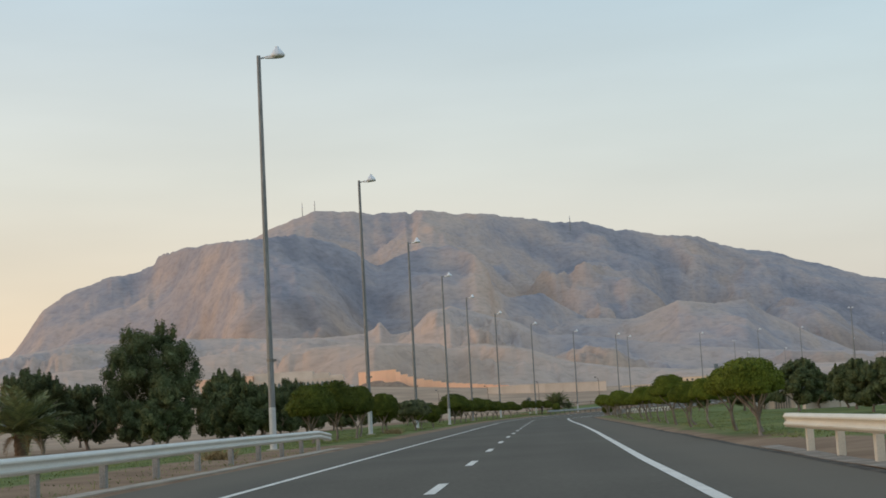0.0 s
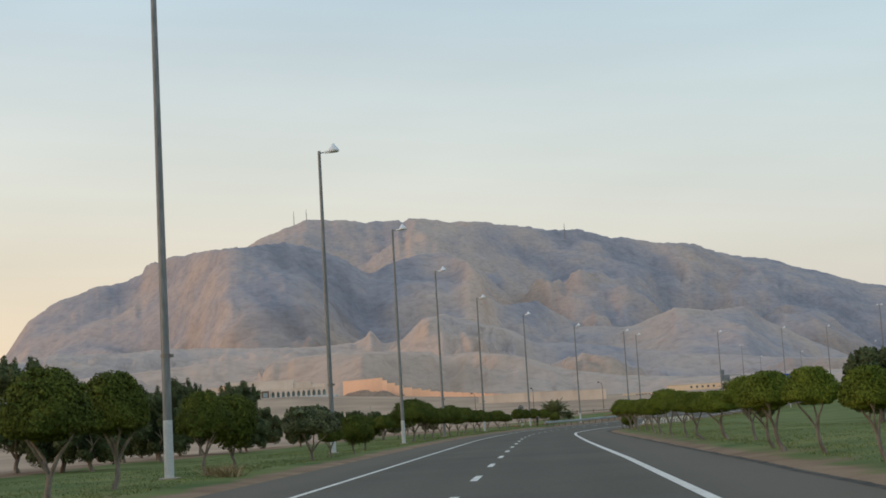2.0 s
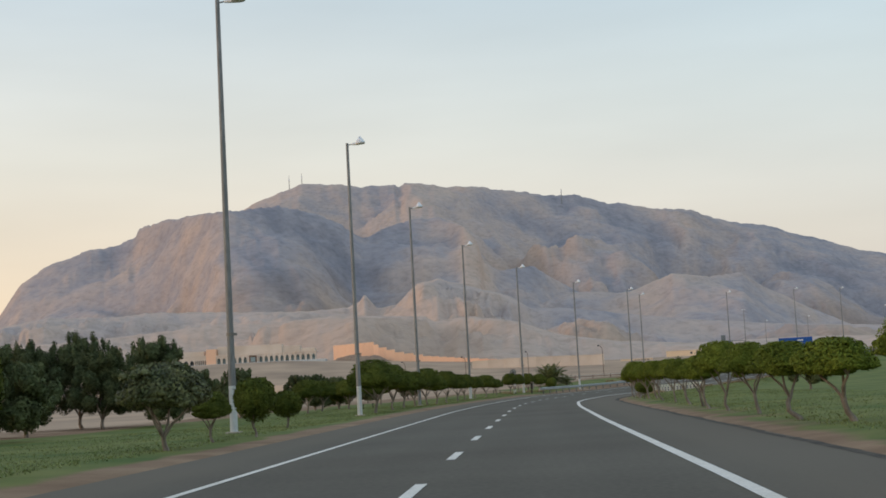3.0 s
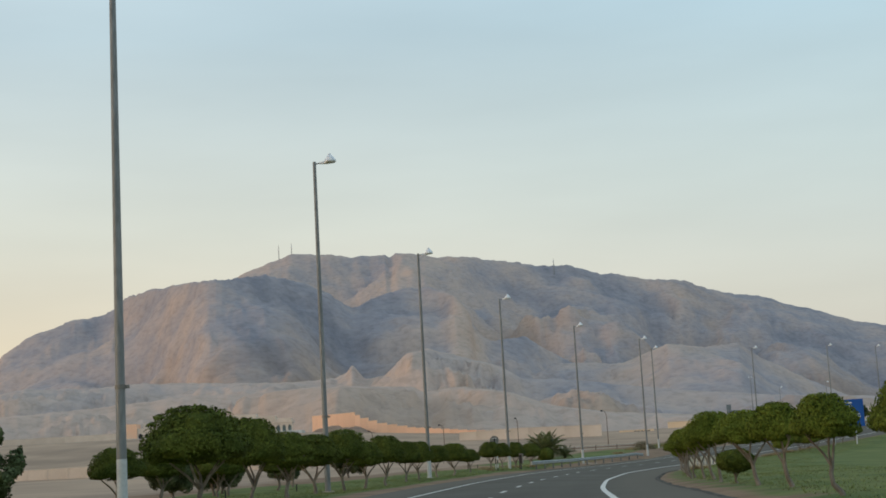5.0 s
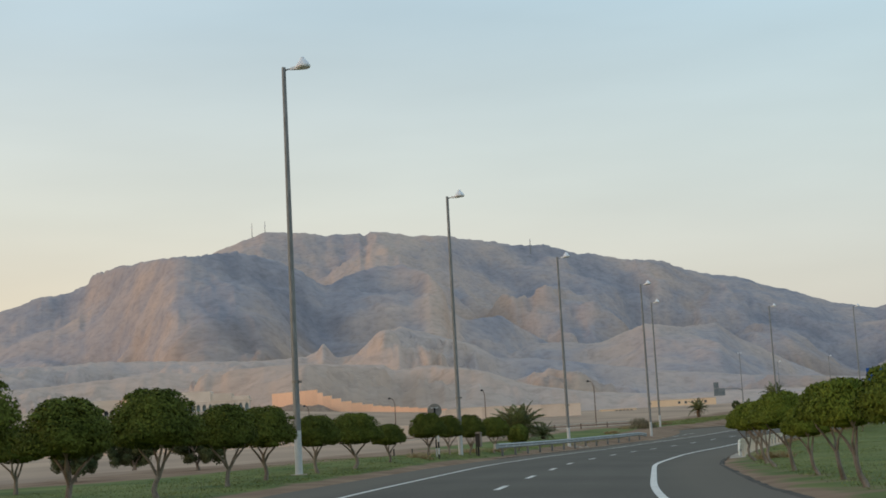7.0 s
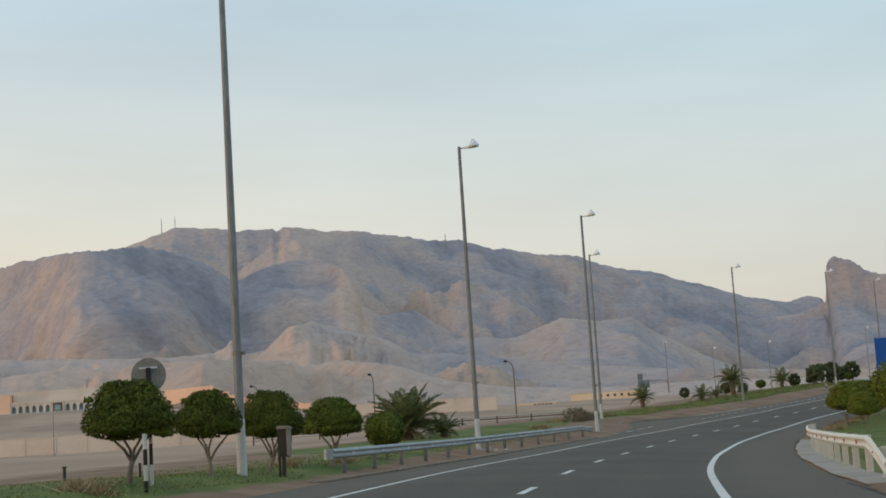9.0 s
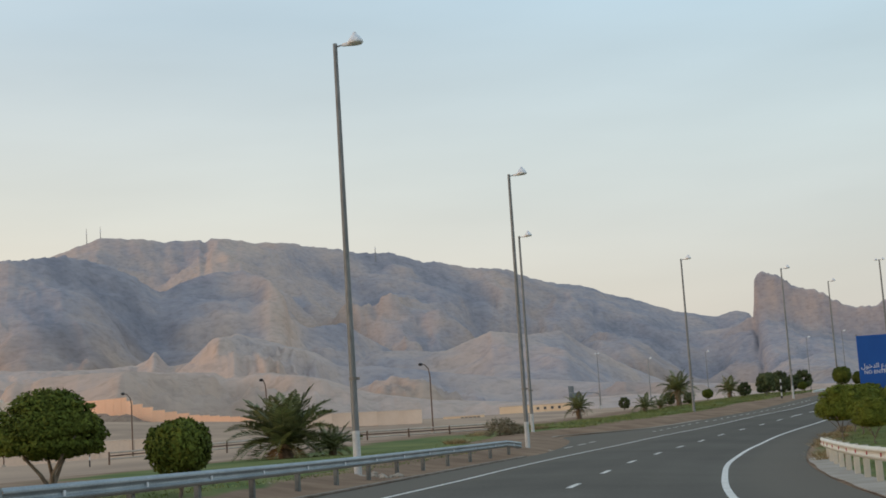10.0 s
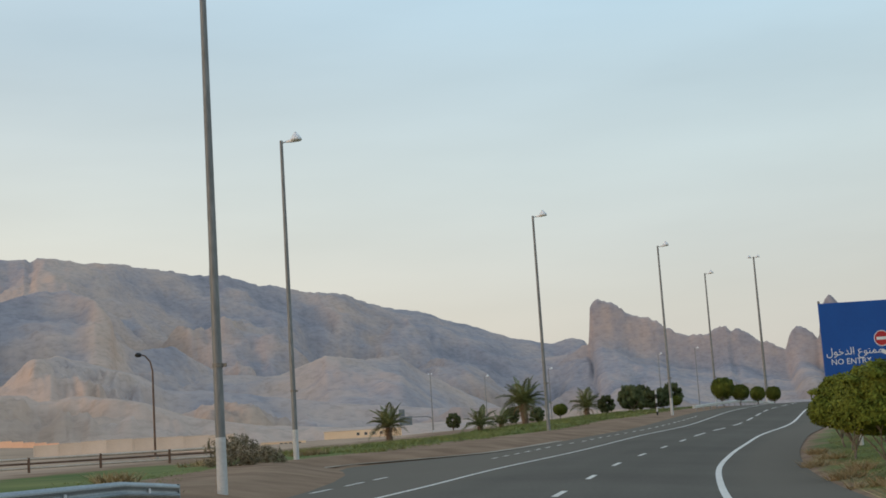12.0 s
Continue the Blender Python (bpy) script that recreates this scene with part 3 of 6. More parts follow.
crumbled_edge("road_edge_right", 20, 252, lambda s: np.interp(s, [200, 240], [6.68, 6.9]), 1)

lane_line = tagged(new("lane_line"), "row of white painted lane dashes", "road marking", kind="structure")
DASH_K = [-10, 0, 4, 8, 12, 18, 20, 22, 24, 26, 28, 30, 32, 34, 36, 38, 62]
DASH_C = [61.4, 162.4, 204.4, 242.0, 278.9, 339.5, 358.2, 378.5, 400.0, 421.3, 443.0, 464.4, 485.0, 506.0, 525.5, 546.3, 794.0]
for k in range(-9, 62):
    c = float(np.interp(k, DASH_K, DASH_C))
    if c > _arc[-1] - 30:
        break
    half = 1.5 if k < 36 else 3.1         # longer ones past the side turning
    off = float(np.interp(c, [300, 340, 440, 520], [0.0, -0.15, -0.15, 0.0]))
    d = new("dash", ribbon("dash", station(c - half), station(c + half), [off - 0.085, off + 0.085], 0.028, M_PAINT, 1.0))
    d.parent = lane_line
turn_line = tagged(new("turn_line"), "row of small white dashes along the turning lane", "road marking", kind="structure")
for s0, long in [(324.5, 2.2), (328.3, 2.2), (331.8, 1.8)] + [(348.5 + 2.3 * k, 1.1) for k in range(26)]:
    off = float(np.interp(s0, [324, 332, 348, 361, 367, 405], [-8.1, -8.1, -7.5, -7.3, -6.6, -5.7]))
    d = new("dash", ribbon("dash", s0, s0 + long, [off - 0.08, off + 0.08], 0.028, M_PAINT, 1.0))
    d.parent = turn_line


# ---------------------------------------------------------------- the mountain
def crest(pairs):
    return np.array(pairs[0::2]), np.array(pairs[1::2])


# heading in degrees, height of the crest in metres
MAIN = crest([-9.5, 490, -8.14, 572, -6.97, 617, -5.81, 650, -5.11, 668, -4.18, 663, -3.26, 658, -2.8, 645, -2.45, 653, -1.45, 653, -1.32, 642, -1.05, 655, -0.24, 650, 0.45, 638, 1.96, 633, 2.52, 616,
              3.79, 606, 5.05, 585, 5.74, 587, 6.75, 560, 7.77, 549, 8.78, 527, 10.35, 516, 11.0, 491, 11.87, 468, 13.07, 454, 14.2, 421, 15.4, 390, 16.6, 355, 18.1, 327, 18.96, 341, 19.5, 330, 19.7, 250, 21, 170,
              24, 120, 28, 90, 34, 60, 42, 40])
HORNS = crest([17.5, 240, 19.56, 337, 19.66, 436, 19.9, 462, 20.19, 469, 20.6, 448, 21.0, 418, 21.44, 400, 21.9, 398, 22.41, 373, 22.91, 341, 23.95, 330, 24.7, 353, 25.69, 309, 26.8, 271, 26.97, 303,
               27.1, 321, 27.4, 327, 27.73, 308, 28.05, 288, 28.2, 374, 28.53, 412, 28.85, 392, 29.6, 352, 31, 330, 33, 275, 36, 236, 40, 132, 44, 44])
# the front rim: a massif to the left, a hollow behind its nose, and the butte; heights as at one kilometre
RIM = crest([-30, 13, -24, 22, -19, 35, -17.67, 49.5, -17.03, 60.6, -16.05, 86.3, -15.08, 97.1, -13.76, 106.3, -12.44, 110.8, -11.7, 116.2, -11.53, 121.9, -10.41, 126.7, -8.82, 129.8, -8.02, 130.5, -6.07, 133.3,
             -4.48, 126.3, -3.6, 118.5, -3.0, 110.5, -2.75, 107.8, -2.44, 109.8, -1.96, 114.8, -0.79, 119.7, 0.37, 120.1, 1.28, 113.1, 1.82, 100.8, 1.96, 87.7, 2.6, 80.3, 3.95, 82.8, 4.83, 71.7, 7.02, 49.2, 9, 36.9, 12, 24.6])
SPURS = crest([-2, 120, 1.67, 160, 4.5, 178, 7.63, 170, 9.4, 200, 10.81, 190, 12.07, 194, 12.84, 165, 14.8, 112, 16.73, 66, 20, 50, 26, 70, 32, 60, 40, 30])
HILLS = crest([-26, 60, -14.87, 130, -12.91, 128, -10.9, 132, -8.25, 128, -5.13, 124, -3.45, 127, -2.95, 134, -2.75, 144, -2.5, 133, -2.29, 124, -1.5, 128, -0.65, 156, 0.21, 161, 1.47, 148, 2.93, 130, 3.75, 112,
               5.02, 109, 7.11, 98, 9.18, 86, 13, 70, 20, 50, 30, 30])
LOW = crest([-24, 50, -11.41, 72, -8.46, 78, -6.46, 77, -4.03, 81, -1.99, 79, -0.35, 76, 0.05, 70, 0.46, 72, 1.49, 74, 3.32, 65, 4.92, 50, 6.73, 42, 9.73, 35, 13.68, 35, 20, 28, 30, 24])
FLANK = crest([-9.4, 90, -8.9, 240, -8.5, 268, -8.2, 270, -7.4, 236, -6.5, 196, -5.6, 160, -4.7, 124, -4.0, 92, -3.4, 60])
#               crest, its distance along the headings and the distance its heights are given for, depth of the front
#               slope, width and share of the cliff at the top, roughness, tone along the ridge: rock colour with
#               painted shade and haze
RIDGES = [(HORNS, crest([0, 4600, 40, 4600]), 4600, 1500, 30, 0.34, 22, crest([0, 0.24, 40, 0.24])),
          # tone falls to the right: bluish haze and shade painted on the receding slope
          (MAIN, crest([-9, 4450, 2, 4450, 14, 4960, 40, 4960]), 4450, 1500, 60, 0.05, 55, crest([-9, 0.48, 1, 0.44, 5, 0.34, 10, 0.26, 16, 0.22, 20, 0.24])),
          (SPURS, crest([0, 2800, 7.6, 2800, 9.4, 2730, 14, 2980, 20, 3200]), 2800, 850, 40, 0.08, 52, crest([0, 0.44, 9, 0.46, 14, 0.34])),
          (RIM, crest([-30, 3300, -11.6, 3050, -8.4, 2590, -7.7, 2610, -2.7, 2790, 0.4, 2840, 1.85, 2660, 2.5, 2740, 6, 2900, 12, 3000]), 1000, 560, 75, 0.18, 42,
           # low tones paint the hollow's shade, high ones the sunlit end of the butte
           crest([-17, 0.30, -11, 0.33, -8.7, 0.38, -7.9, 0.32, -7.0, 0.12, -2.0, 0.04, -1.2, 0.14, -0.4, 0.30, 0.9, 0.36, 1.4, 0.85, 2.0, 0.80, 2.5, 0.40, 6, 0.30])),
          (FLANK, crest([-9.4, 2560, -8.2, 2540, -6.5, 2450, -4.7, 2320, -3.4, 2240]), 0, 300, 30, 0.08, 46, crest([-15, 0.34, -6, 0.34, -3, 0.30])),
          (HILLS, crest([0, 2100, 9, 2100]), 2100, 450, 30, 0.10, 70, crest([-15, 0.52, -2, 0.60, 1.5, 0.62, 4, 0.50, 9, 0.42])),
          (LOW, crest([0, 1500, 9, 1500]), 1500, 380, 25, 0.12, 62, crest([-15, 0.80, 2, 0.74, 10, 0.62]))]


def mountain():
    az = np.arange(-30, 44.001, 0.08)
    own = [v for r in RIDGES if r[2] in (4600, 2100, 1500) for v in (r[2] - r[4], r[2] - r[4] / 2, r[2], r[2] + 25)]
    rr = np.concatenate([np.arange(1000, 1300, 25.0), np.arange(1300, 2950, 13.0), np.arange(2950, 5200, 22.0)])
    rr = np.sort(np.concatenate([rr[[np.abs(np.array(own) - v).min() > 5 for v in rr]], own]))
    A, R = np.meshgrid(az, rr, indexing="ij")
    X, Y = R * np.sin(np.radians(A)), R * np.cos(np.radians(A))
    base = np.interp(Y, RISE_Y, RISE_Z) - 6 - 6 * np.clip((1150 - R) / 150, 0, 1)
    Z = base.copy()
    talus = np.ones_like(Z)
    tone = np.full_like(Z, 0.5)
    pts = list(zip(X.ravel(), Y.ravel()))

    def field(f):
        v = np.array([f(x, y) for x, y in pts]).reshape(A.shape)
        return (v - v.mean()) / v.std()

    # bent coordinates, so that gullies wander
    bend = field(lambda x, y: noise.fractal(Vector((x / 420.0, y / 520.0, 5.0)), 0.9, 2.1, 3))
    bent = (X + 75 * bend, Y + 60 * np.roll(bend, 70, 0))
    pts = list(zip(bent[0].ravel(), bent[1].ravel()))
    gully = field(lambda x, y: noise.ridged_multi_fractal(Vector((x / 330.0, y / 330.0, 0.4)), 0.85, 2.1, 5, 1.0, 2.0))
    lumps = field(lambda x, y: noise.fractal(Vector((x / 120.0, y / 150.0, 3.1)), 0.75, 2.2, 5))
    broad = field(lambda x, y: noise.fractal(Vector((x / 380.0, y / 450.0, 7.7)), 0.9, 2.0, 3))
    fine = field(lambda x, y: noise.fractal(Vector((x / 42.0, y / 52.0, 9.0)), 0.6, 2.1, 4))
    teeth = np.array([noise.fractal(Vector((a * 2.2, 0.5, 0.0)), 0.8, 2.2, 5) for a in az])[:, None]
    for (ca, cz), far, r00, deep, w, cliff, rough, hue in RIDGES:
        r0 = np.convolve(np.pad(np.interp(az, *far), 11, mode="edge"), np.hanning(25)[1:-1] / np.hanning(25).sum(), "valid")[:, None] + 0 * A
        crest_z = np.interp(A, ca, cz, left=0, right=0) * (r0 / r00 if r00 else 1)
        crest_z = crest_z + teeth * np.clip(crest_z / 400, 0, 1) * {1000: 3.0, 4600: 16.0}.get(r00, 4.5)
        d = r0 - R
        d = np.where(d > 0, np.maximum(d - 20, 0), d)      # a rounded top, wider than the grid
        long = deep * (1 + 0.25 * np.sin(A * 0.9 + r00) + 0.06 * gully + 0.10 * broad)
        u = np.clip((d - w) / long, 0, 2)
        front = np.where(d < w, 1 - cliff * d / w, (1 - cliff) * np.clip(1 - u, 0, 1) ** 1.25)
        p = np.where(d < 0, np.clip(1 + d / 500, 0, 1), front)
        mid = np.clip(d / (70 if r00 < 3000 else 110), 0, 1) * np.clip((1.05 - u) / 0.45, 0, 1)
        near = r00 < 3000
        shape = rough * (0.06 * gully + 0.05 * lumps + (0.30 if r00 == 1000 else 0.24) * broad + (0.06 if r00 in (2100, 1500) else 0.025) * fine)
        shape = shape * np.interp(A, [5, 15], [1.0, 0.6])
        h = base + (crest_z - base) * p + mid * shape * np.clip(crest_z / 90, 0, 1)
        beds = {4450: 3.4, 2800: 2.2, 1000: 3.2, 2100: 2.0, 1500: 1.2}.get(r00, 0.0)      # ledges of the limestone beds
        if beds:
            h = h + mid * beds * (0.6 + 0.4 * lumps) * np.sin(h / (beds * 2.7) + 1.7 * broad + 0.6 * lumps)
        h = np.where(d > 0, np.minimum(h, np.maximum(crest_z * R / r0 - 1, base)), h)
        h = np.where((A >= ca[0]) & (A <= ca[-1]), h, -50)
        take = h > Z
        Z = np.where(take, h, Z)
        sandy = np.clip(0.9 * u - 0.35 - 0.12 * gully + 0.15 * broad, 0, 0.45 if r00 == 2800 else 0.8)
        talus = np.where(take, sandy, talus)
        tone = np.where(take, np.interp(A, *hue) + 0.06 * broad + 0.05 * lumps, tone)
    n, m = A.shape
    vs = np.stack([X, Y, Z], -1).reshape(-1, 3)
    i, j = np.meshgrid(np.arange(n - 1), np.arange(m - 1), indexing="ij")
    q = np.stack([i * m + j, i * m + j + 1, (i + 1) * m + j + 1, (i + 1) * m + j], -1).reshape(-1, 4)[:, ::-1]
    me = bpy.data.meshes.new("mountain")
    me.from_pydata(vs.tolist(), [], q.tolist())
    me.polygons.foreach_set("use_smooth", [True] * len(me.polygons))
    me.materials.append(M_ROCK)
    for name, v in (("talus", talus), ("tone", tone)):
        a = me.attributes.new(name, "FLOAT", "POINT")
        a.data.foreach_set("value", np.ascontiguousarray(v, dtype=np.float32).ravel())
    me.update()
    return tagged(new("mountain", me), "long bare limestone mountain with cliffs, gullies and pale foothills", "mountain", kind="structure")


mountain()


# ---------------------------------------------------------------- street lamps
LAMP_H = 17.0


def pole_mesh(name, z0, z1, r0, r1, material, sides=12):
    return tubes_mesh(name, [([(0, 0, z0), (0, 0, (z0 + z1) / 2), (0, 0, z1)], [r0, (r0 + r1) / 2, r1])], material, sides)


def lathe(name, profile, material, sides=20, squash=(1, 1)):
    vs, fs = [], []
    for r, z in profile:
        for k in range(sides):
            a = 2 * math.pi * k / sides
            vs.append((r * math.cos(a) * squash[0], r * math.sin(a) * squash[1], z))
    for i in range(len(profile) - 1):
        for k in range(sides):
            a, b = i * sides + k, i * sides + (k + 1) % sides
            fs.append((a, b, b + sides, a + sides))
    fs.append(tuple(range(sides))[::-1])
    fs.append(tuple(range((len(profile) - 1) * sides, len(profile) * sides)))
    return mesh_of(name, vs, fs, material, True)


def lamp_head(parent, x, z, turn=0.0):
    """A flat tapering arm box with a bell-shaped housing on its end and dark glass below."""
    bm = bmesh.new()
    bm_box(bm, 0.0, 0.46, -0.05, 0.05, -0.06, 0.05, 0.02)
    for v in bm.verts:
        k = v.co.x / 0.46
        v.co.y *= 1 + 1.6 * k
        v.co.z *= 1 + 0.6 * k
    m = Matrix.Translation((x, 0, z)) @ pose(0, 0, 0, 0, -3, turn)
    arm = part("arm", bm_mesh("arm", bm, M_LAMP), parent, m)
    housing = lathe("housing", [(0.25, -0.07), (0.29, -0.02), (0.27, 0.06), (0.20, 0.18), (0.12, 0.29), (0.08, 0.34), (0.07, 0.40), (0.03, 0.42)], M_LAMP, 20, (1.1, 1.0))
    h = part("housing", housing, arm, Matrix.Translation((0.56, 0, 0.02)), "white bell-shaped lamp housing")
    return h


def street_lamp(x, y, turn, painted=True):
    t = thing("street_lamp", x, y, None, turn, "tall grey street lamp with white-painted foot and single lamp" if painted else "tall plain grey street lamp with single lamp", "street lamp", "street lamps along the road")
    part("base_plate", box_mesh("base_plate", -0.28, 0.28, -0.28, 0.28, -0.15, 0.05, M_CONCRETE, 0.02), t)
    part("foot", pole_mesh("foot", 0.0, 1.8, 0.150, 0.142, M_POLE_LOW if painted else M_POLE), t, None, "white-painted foot of the pole" if painted else "")
    pole = part("pole", pole_mesh("pole", 1.802, LAMP_H, 0.140, 0.085, M_POLE), t)
    band = tubes_mesh("band", [([(0, 0, 3.72), (0, 0, 3.84)], [0.152, 0.152])], M_SIGN_BACK, 12, False)
    part("band", band, pole)
    part("bracket", box_mesh("bracket", 0.14, 0.26, -0.03, 0.03, 3.73, 3.83, M_SIGN_BACK, 0.008), pole)
    arm = tubes_mesh("spigot", [([(0.05, 0, LAMP_H - 0.12), (0.35, 0, LAMP_H - 0.08)], [0.035, 0.03])], M_POLE, 8)
    part("spigot", arm, pole)
    lamp_head(pole, 0.28, LAMP_H - 0.08)
    return t


LAMPS = [(-9.2, 26.5), (-7.56, 59.6), (-5.40, 93.26), (-3.18, 128.15), (-0.31, 161.34), (2.85, 193.91), (7.85, 227.65), (15.53, 260.56), (26.3, 295.0), (38.78, 325.4), (45.6, 358.0), (69.63, 389.19), (91.63, 416.2), (112.83, 450.83)]
painted_lamp = street_lamp(*LAMPS[1], 0)
plain_lamp = street_lamp(*LAMPS[5], -heading(LAMPS[5][1]), False)
for k, (x, y) in enumerate(LAMPS[2:]):
    if k == 3:
        continue
    copy_thing(plain_lamp if k == 9 else painted_lamp, pose(x, y, ground_z(x, y), 0, 0, -heading(y)) @ Matrix.Diagonal((1, 1, (LAMP_H + 0.1 + rise(y) - ground_z(x, y)) / LAMP_H, 1)))


def high_mast(x, y, z, h, heads, label):
    t = thing("high_mast", x, y, z, -30, label, "street lamp", "high masts")
    part("foot", pole_mesh("foot", -0.3, 2.5, 0.26, 0.25, M_POLE_LOW), t)
    pole = part("pole", pole_mesh("pole", 2.502, h, 0.24, 0.13, M_POLE), t)
    for k in range(heads):
        lamp_head(pole, 0.12 if k % 2 == 0 else -0.12, h - 0.1, 0 if k % 2 == 0 else 180)
    return t


high_mast(142.0, 493.8, 6.5, 24.6, 2, "tall mast with two lamps on opposite arms")
high_mast(165.0, 813.0, 11.0, 24.0, 2, "far floodlight mast over the desert plain")


# ---------------------------------------------------------------- guard rails
def beam_mesh(points, material, thick=0.012, tall=1.0):
    """A corrugated rail that follows points (x, y, z of its lower edge); its face looks to the right of the way."""
    prof = [(0.0, 0.0), (0.035, 0.02), (0.075, 0.055), (0.08, 0.085), (0.03, 0.125), (0.02, 0.155), (0.03, 0.185), (0.08, 0.225), (0.075, 0.255), (0.035, 0.29), (0.0, 0.31)]
    vs, fs = [], []
    pts = [Vector(p) for p in points]
    m = len(prof)
    for i, p in enumerate(pts):
        d = (pts[min(i + 1, len(pts) - 1)] - pts[max(i - 1, 0)])
        d.z = 0
        d.normalize()
        out = Vector((d.y, -d.x, 0))
        for a, b in prof:
            vs.append(p + out * a + Vector((0, 0, b * tall)))
        for a, b in reversed(prof):
            vs.append(p + out * (a - thick) + Vector((0, 0, b * tall)))
    n = 2 * m
    for i in range(len(pts) - 1):
        for j in range(n):
            a, b = i * n + j, i * n + (j + 1) % n
            fs.append((a, b, b + n, a + n))
    fs.append(tuple(range(n))[::-1])
    fs.append(tuple(range((len(pts) - 1) * n, len(pts) * n)))
    return mesh_of("beam", vs, fs, material)


def guard_rail(s0, s1, lat, side, m_beam, m_post, label, flare=(0.0, 0.0), drop_end=True, reflect=None, bay=4.0, drop_start=False, high=0.49, tall=1.0, stout=1.0):
    """Beams of 4 m on steel posts; side 1 looks to the right of the road, -1 to its left. flare: how far each end turns off the road."""
    x0, y0 = on_road(s0, lat)
    t = tagged(new("guard_rail"), label, "guard rail", "guard rails")
    base = Vector((float(x0), float(y0), ground_z(float(x0), float(y0))))
    t.matrix_basis = Matrix.Translation(base)

    def at(s, lift=high):
        off = 0.0
        for f, d in ((flare[0], (s - s0)), (flare[1], (s1 - s))):
            if f and d < 7:
                off += f * ((7 - d) / 7) ** 2
        x, y = on_road(s, lat - side * off)
        low = 0.0
        if drop_end and s1 - s < 3.0:
            low = 0.16 * (3.0 - (s1 - s)) / 3.0
        if drop_start and s - s0 < 2.6:
            low = 0.55 * (2.6 - (s - s0)) / 2.6
        return Vector((float(x), float(y), ground_z(float(x), float(y)) + lift - low)) - base

    post = box_mesh("post", -0.055 * stout, 0.055 * stout, -0.075 * stout, 0.075 * stout, -high - 0.4, 0.30 * tall, m_post, 0.012)
    block = box_mesh("block", -0.05, 0.05, -0.07, 0.07, 0.02, 0.30, m_post, 0.01)
    n = max(1, round((s1 - s0) / bay))
    for k in range(n):
        a, b = s0 + (s1 - s0) * k / n, s0 + (s1 - s0) * (k + 1) / n
        pts = [at(a + (b - a) * q / 4) for q in range(5)]
        if side < 0:
            pts = pts[::-1]
        part("beam", beam_mesh(pts, m_beam, 0.012, tall), t)
        p = at((a + b) / 2)
        h = heading((a + b) / 2)
        turn = Matrix.Rotation(radians(-h), 4, "Z")
        off = turn @ Vector((-side * 0.19, 0, 0))
        q = part("post", post, t, Matrix.Translation(p + off) @ turn)
        part("block", block, q, Matrix.Translation((side * 0.106, 0, 0)))
        if reflect:
            r = box_mesh("reflector", -0.012, 0.012, -0.05, 0.05, 0.10, 0.21, reflect, 0.004) if k == 0 else refl
            refl = r
            part("reflector", r, t, Matrix.Translation(p + turn @ Vector((side * 0.058, 0.35, 0))) @ turn)
    # rounded end shoes
    for p, p2 in [(at(s1), at(s1 - 0.5))] + ([] if drop_start else [(at(s0), at(s0 + 0.5))]):
        d = (p - p2)
        d.z = 0
        d.normalize()
        h = heading(s1 if p2 == at(s1 - 0.5) else s0)
        out = Matrix.Rotation(radians(-h), 4, "Z") @ Vector((side, 0, 0))
        shoe = []
        for z in (0.0, 0.31 * tall):
            for a in range(7):
                w = math.pi * a / 6
                shoe.append(p + d * (0.30 * math.sin(w)) + out * (0.05 - 0.16 * (1 - math.cos(w))) + Vector((0, 0, z)))
        part("end_shoe", mesh_of("end_shoe", shoe, [(i, i + 1, i + 8, i + 7) for i in range(6)] + [tuple(range(7)), tuple(range(13, 6, -1))], m_beam), t)
    return t


guard_rail(-60, 58.5, -7.25, 1, M_RAIL_WHITE, M_POST, "pale white-painted steel guard rail on grey posts", drop_end=True, stout=1.25)
guard_rail(-60, 31.5, 7.0, -1, M_RAIL_SUNLIT, M_POST_WHITE, "white guard rail with warm sunlight in its colour, on white square posts", drop_end=False, bay=3.0, stout=1.3)
guard_rail(263.4, 315.8, -8.6, 1, M_RAIL_ZINC, M_POST_ZINC, "galvanised steel guard rail on steel posts beside the curve", reflect=M_WHITE, high=0.58, tall=1.12, stout=1.25)
guard_rail(251, 301.6, 7.65, -1, M_RAIL_SUNLIT, M_POST_WHITE, "white guard rail with red reflectors on pale posts", drop_end=False, reflect=M_RED, bay=3.0, drop_start=True, high=0.66, tall=1.1, stout=1.5)
guard_rail(421, 480, -7.7, 1, M_RAIL_WHITE, M_POST, "far white guard rail on the crest", drop_end=False)


def strip(name, s0, s1, a, b, label, material=M_CONCRETE, high=0.09):
    vs, fs = [], []
    ss = np.arange(s0, s1, 1.5)
    for s in ss:
        qa, qb = (float(q(s)) if callable(q) else q for q in (a, b))
        for q, z in ((qa, 0.0), (qa, high * 0.67), (qb, high), (qb, 0.0)):
            x, y = on_road(s, q + 0.03 * math.sin(s * 0.9) + 0.04 * math.sin(s * 0.41))
            vs.append((x, y, rise(y) + float(tilt(s, q)) + z))
    for i in range(len(ss) - 1):
        fs += [(i * 4 + j, i * 4 + j + 1, i * 4 + j + 5, i * 4 + j + 4) for j in range(3)]
    e = 4 * (len(ss) - 1)
    fs += [(3, 2, 1, 0), (e, e + 1, e + 2, e + 3)]
    return tagged(new(name, mesh_of(name, vs, fs, material)), label, "kerb", kind="structure")


strip("kerb_strip_1", -60, 60, -7.3, -6.7, "pale concrete strip along the foot of the rail", M_CONCRETE, 0.035)
strip("kerb_strip_2", -60, 36, 6.75, 7.25, "dusty concrete strip along the foot of the rail", M_KERB_DUSTY, 0.02)
strip("kerb_strip_3", 258, 313, -7.75, -7.38, "dusty concrete strip along the foot of the rail", M_KERB_DUSTY, 0.05)
